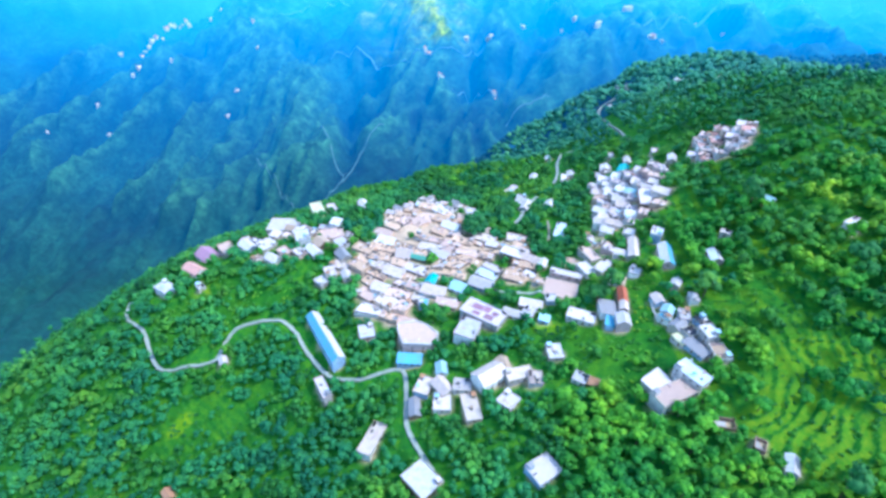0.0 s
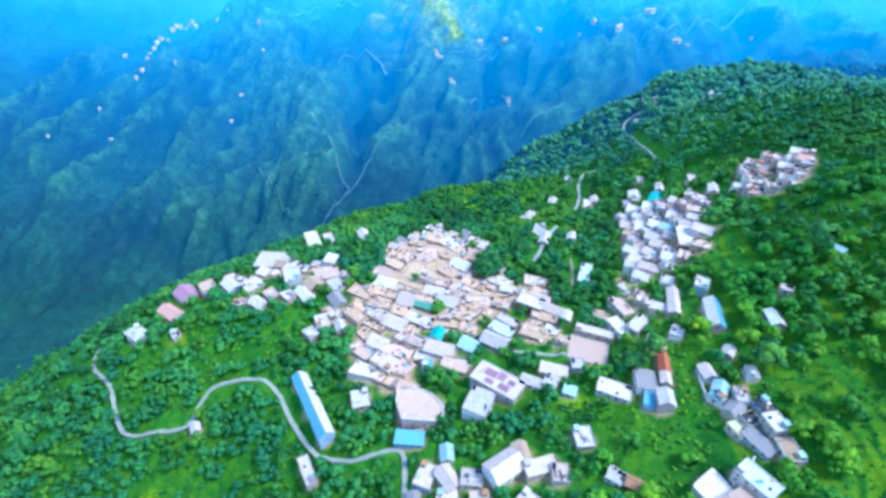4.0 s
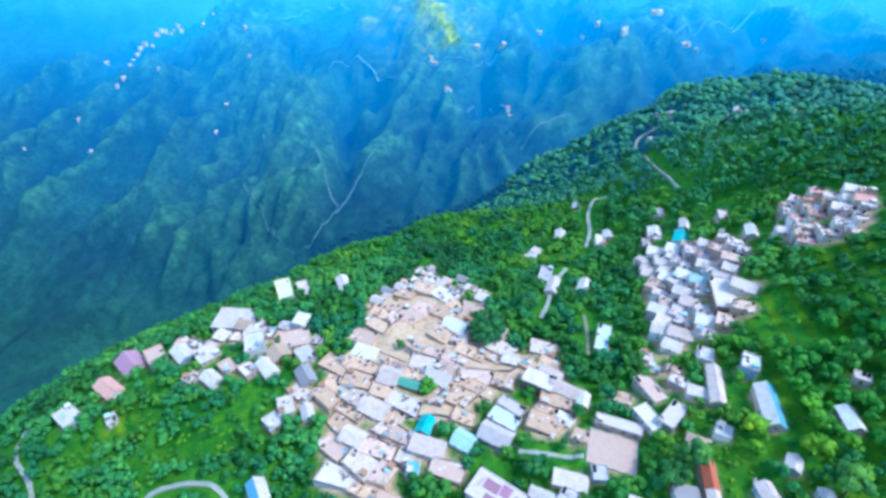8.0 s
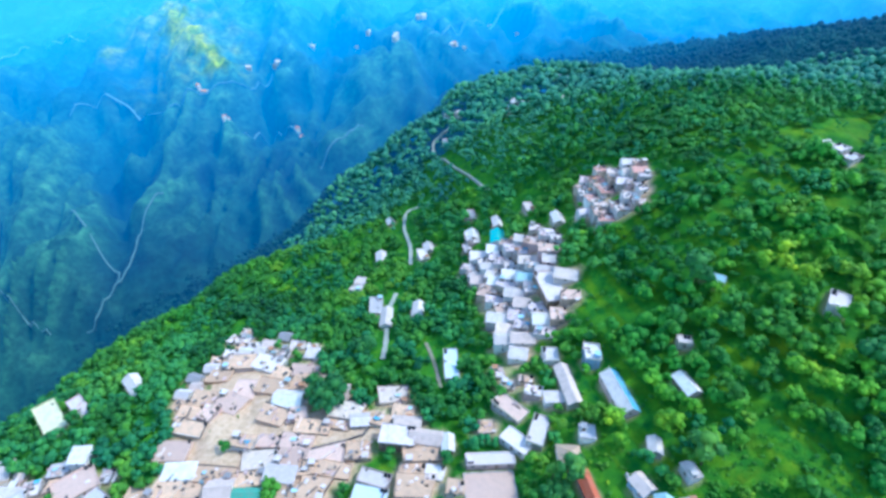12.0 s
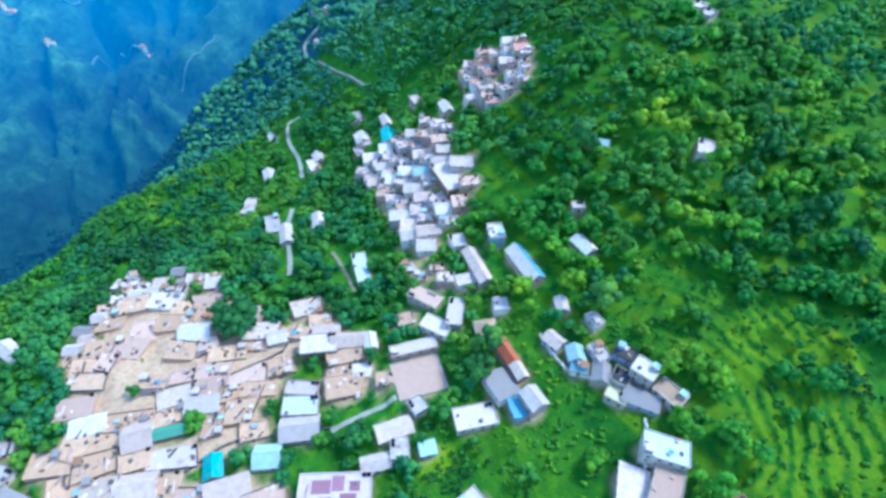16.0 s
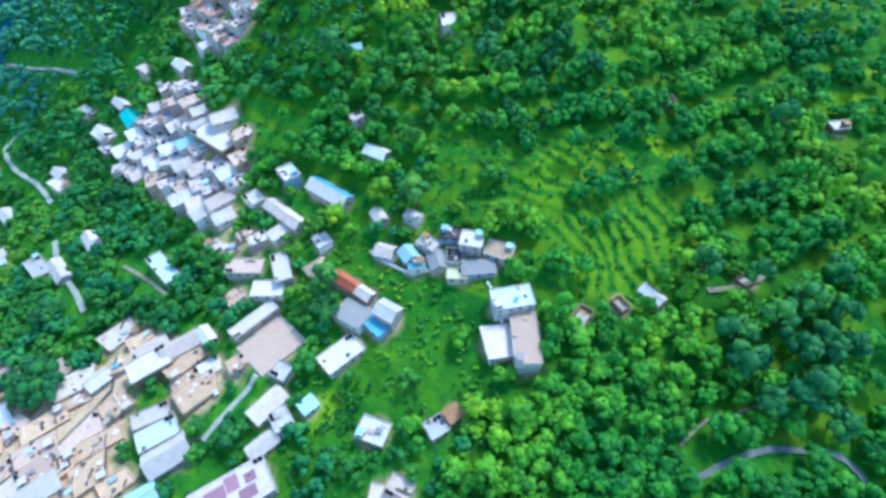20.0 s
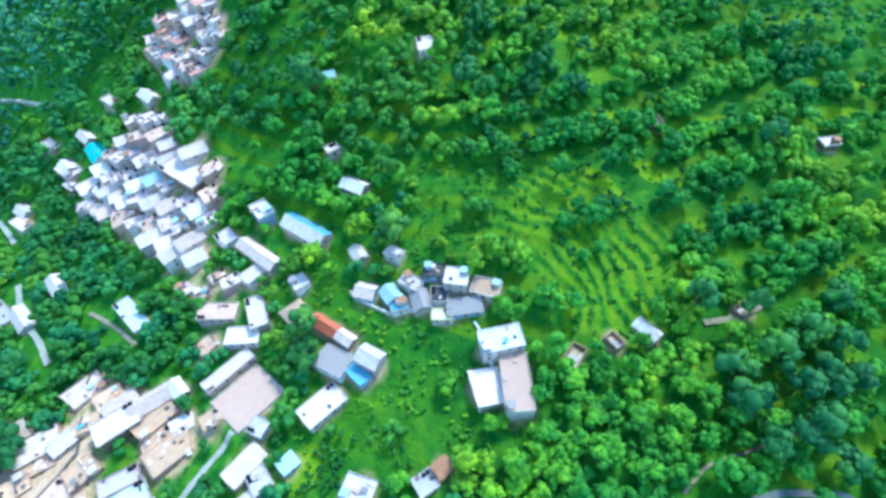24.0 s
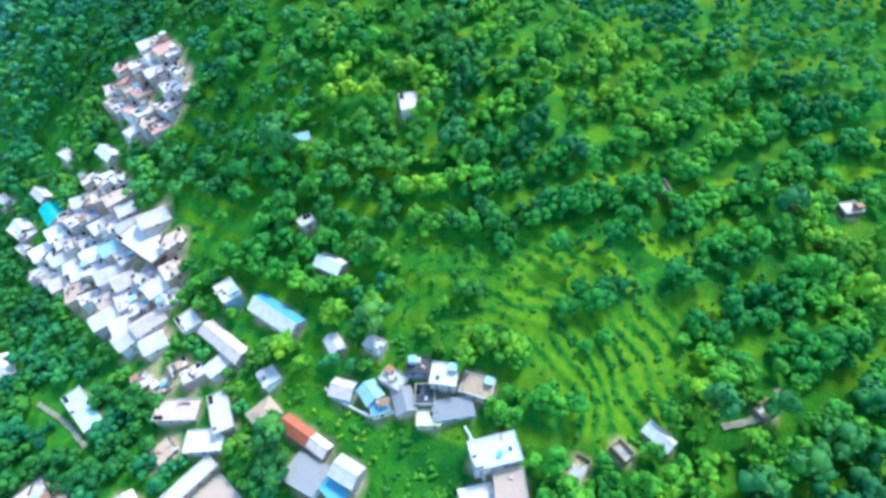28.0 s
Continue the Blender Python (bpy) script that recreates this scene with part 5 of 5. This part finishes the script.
light5 = (open5 & (drift > 0.22) | ring5) & free5
dark5 = (open5 & (drift < -0.12) | gaps5) & free5
woods("shrubs", X5[light5], Y5[light5], (1.6, 4.0), TUFT, LEAVES, "low green shrubs over open ground", 23, 0.15)
woods("undergrowth", X5[dark5], Y5[dark5], (1.8, 4.4), TUFT, MIDLEAF, "dark green undergrowth in drifts between the trees", 27, 0.15)

# trees on the near edge of the far mountainside
MIST = [crown(110 + k, 3, 3) for k in range(5)]
X4, Y4 = np.meshgrid(np.arange(-420, 820, 5.6), np.arange(100, 1150, 5.6))
X4, Y4 = (X4 + nrg.uniform(-3.6, 3.6, X4.shape)).ravel(), (Y4 + nrg.uniform(-3.6, 3.6, Y4.shape)).ravel()
r4 = np.hypot(X4 - CX, Y4 - CY) - rim(np.arctan2(X4 - CX, Y4 - CY))
in4 = (r4 > 4) & (r4 < np.where(X4 - 0.3 * Y4 + nrg.uniform(-60, 60, len(X4)) > 190, 420, 95 + nrg.uniform(0, 50, len(X4)))) & (Y4 + 0.8 * X4 > 330) & (nrg.random(len(X4)) < 0.97)
i4, j4 = np.clip((X4 - MX0) / CELL, 0, MN - 1).astype(int), np.clip((Y4 - MY0) / CELL, 0, MN - 1).astype(int)
in4 &= ~busy[j4, i4]
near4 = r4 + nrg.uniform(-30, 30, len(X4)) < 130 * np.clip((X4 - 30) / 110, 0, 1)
woods("distant_woodland", X4[in4 & near4], Y4[in4 & near4], (10, 18), MIST, HAZYLEAF, "forest on the upper hillside, blue-green with haze", 24, 0.2, top_z)
# these trees carry the mountainside's painted haze glow too
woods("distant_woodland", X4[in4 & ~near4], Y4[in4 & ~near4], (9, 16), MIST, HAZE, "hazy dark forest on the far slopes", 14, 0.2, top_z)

# open fields and bare trodden earth on the ground sheet
field = np.zeros(GX.shape)
for o in MEADOWS:
    field = np.maximum(field, np.clip(oval(GX, GY, *o) * 2, 0, 0.55))
zf = terrace_phase(GX, GY)[0]
riser = zf - np.floor(zf) > 0.64
field = np.maximum(field, terraced(GX, GY) * 0.7)
field = np.maximum(field, np.clip((waves(GX, GY, 60, 52, 3) - 0.15) * 3, 0, 0.8))
band = land(GX, GY) / 5.0
band = band - np.floor(band)
field = np.maximum(field, ((GX > 120) & (GY < 340) & (band > 0.58)) * 0.95)
field *= np.clip((520 - GY - 0.25 * GX) / 120, 0, 1)
field = np.where(riser & (terraced(GX, GY) > 0.2), -0.35 * np.clip(0.55 + 1.3 * waves(GX, GY, 26, 54, 3), 0, 1), field)
ig, jg = ((GX - MX0) / CELL).astype(int), ((GY - MY0) / CELL).astype(int)
on = (ig > 2) & (ig < MN - 3) & (jg > 2) & (jg < MN - 3)
built = np.zeros((MN, MN))
for tx, ty, trd in YARDS:
    i0, j0, k = int((tx - MX0) / CELL), int((ty - MY0) / CELL), int(trd / CELL) + 1
    if 6 < i0 < MN - 6 and 6 < j0 < MN - 6:
        a, b, c, d = max(0, i0 - k), i0 + k + 1, max(0, j0 - k), j0 + k + 1
        built[c:d, a:b] = np.maximum(built[c:d, a:b], (MGX[c:d, a:b] - i0) ** 2 + (MGY[c:d, a:b] - j0) ** 2 <= (trd / CELL) ** 2)
built = sum(np.roll(np.roll(built, a, 0), b, 1) for a in (-1, 0, 1) for b in (-1, 0, 1)) / 9
earth = np.zeros(GX.shape)
earth[on] = built[jg[on], ig[on]]
near_core = (np.abs(GX) < 90) & (np.abs(GY - 300) < 90)
for jj, ii in zip(*np.where(near_core)):
    if any(inside(GX[jj, ii], GY[jj, ii], q) for q in SQUARES):
        earth[jj, ii] = 1.0
crop = np.where(riser, 0, 0.7) * rings(GX, GY) * np.clip(0.5 + 0.9 * waves(GX, GY, 38, 48, 3) + (184 - GY) / 45, 0.05, 1)
for o in CROPS:
    crop = np.maximum(crop, np.clip(oval(GX, GY, *o) * 2.5 + 0.4 * waves(GX, GY, 14, 47, 2), 0, 1) * (oval(GX, GY, *o) > 0))
crop = np.maximum(crop, ((GX > 120) & (GY < 340) & (band > 0.6)) * np.clip(0.22 + 0.6 * waves(GX, GY, 50, 57, 3), 0, 0.6))
for key, val in (("field", field), ("earth", earth * 0.9), ("crop", crop * 0.85)):
    at = ground.data.attributes.new(key, "FLOAT", "POINT")
    at.data.foreach_set("value", val.astype(np.float32).ravel())

# ---- across the gorge: hamlets, tracks and screes ----
def far_paint(name, colour):
    """The far slopes' surface, bare instead of wooded, with the same painted haze glow."""
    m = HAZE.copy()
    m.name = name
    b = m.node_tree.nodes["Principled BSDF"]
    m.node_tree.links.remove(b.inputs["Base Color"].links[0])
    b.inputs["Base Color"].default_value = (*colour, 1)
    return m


SCREE = far_paint("pale_scree", (0.12, 0.20, 0.165))


def far_top(l, r, q):
    return float(max(far_z(np.array([l.x, r.x, q.x]), np.array([l.y, r.y, q.y])))) + 1.5


for line, width, mat, label in (
        ([(-217, 887), (-174, 787), (-158, 761), (-172, 736), (-187, 715), (-199, 712)], 1.7, SCREE, "pale stony stream bed in the gorge"),
        ([(-99, 857), (-126, 821), (-144, 771), (-157, 743)], 1.4, SCREE, "pale stony gully in the gorge"),
        ([(-328, 848), (-290, 789), (-255, 732), (-232, 712)], 1.3, SCREE, "pale stony gully on the far slope"),
        ([(-242, 1140), (-177, 1155), (-98, 1048), (-37, 1057), (24, 1060), (82, 1100)], 3.4, SCREE, "pale dirt road across the far mountainside"),
        ([(16, 958), (57, 985), (96, 933)], 3.0, SCREE, "pale dirt track on the far mountainside"),
        ([(107, 839), (136, 852), (181, 874)], 2.6, SCREE, "pale dirt track in the far valley"),
        ([(-402, 1360), (-338, 1425), (-219, 1371)], 3.8, SCREE, "pale dirt road on the far ridge"),
        ([(352, 1050), (442, 1108), (554, 1184), (710, 1257)], 3.4, SCREE, "pale dirt road on the far slope")):
    way("track", line, width, label, mat, far_top)

def far_house(x, y, tone):
    """A small house of a far hamlet: walls, and a gabled roof of two slopes with eaves."""
    w, d, h = rng.uniform(2.6, 5.2), rng.uniform(2.2, 3.8), rng.uniform(2.6, 4)
    colour = ("white", "white", "salmon")[tone]
    ob = tagged(new("far_cottage"), f"tiny pale cottage with a {'reddish' if tone == 2 else 'white'} gabled roof on the far slope", "house", "far hamlet houses")
    ob.location, ob.rotation_euler = (x, y, float(far_z(np.array([x]), np.array([y]))[0])), (0, 0, rng.uniform(0, 3.1))
    v = [(q, vy, vz) for q in (-w, w) for vy, vz in ((-d, -5), (d, -5), (d, h), (0, h + 0.5 * d), (-d, h))]
    mesh_object("wall", v, [(0, 4, 3, 2, 1), (5, 6, 7, 8, 9), (0, 1, 6, 5), (1, 2, 7, 6), (2, 3, 8, 7), (3, 4, 9, 8), (4, 0, 5, 9)], WALL[0], ob)
    for q in (1, -1):
        slope("roof_slope", 2 * w + 0.8, q * (d + 0.4), h - 0.05, 0.0, h + 0.5 * d + 0.15, ROOF[colour][0], ob)


for x, y in ((-715, 1208), (-701, 1215), (-738, 1286), (-760, 1347), (-758, 1364), (-752, 1376), (-749, 1392), (-743, 1405), (-739, 1427), (-741, 1467), (-736, 1484), (-728, 1489), (-720, 1500), (-712, 1507), (-687, 1487), (-643, 1256), (-567, 1242), (-602, 1436), (-572, 1444), (-406, 1177), (-435, 1262), (-766, 1125), (-857, 1062), (-813, 1345),
             (-736, 1080), (95, 1098), (89, 1103), (46, 1125), (360, 1137), (282, 1026), (243, 1144), (562, 1115), (386, 1033), (-450, 1052), (-434, 1091), (263, 1134), (172, 1215), (300, 1083), (368, 1130), (411, 1036), (539, 1195)):
    far_house(x, y, rng.choice((1, 1, 1, 2)) if x < -600 else 1)
for x, y in ((-702, 1507), (-29, 1061), (-6, 975), (99, 931), (392, 1033), (-37, 1068), (-4, 988), (94, 942)):
    far_house(x, y, 2)
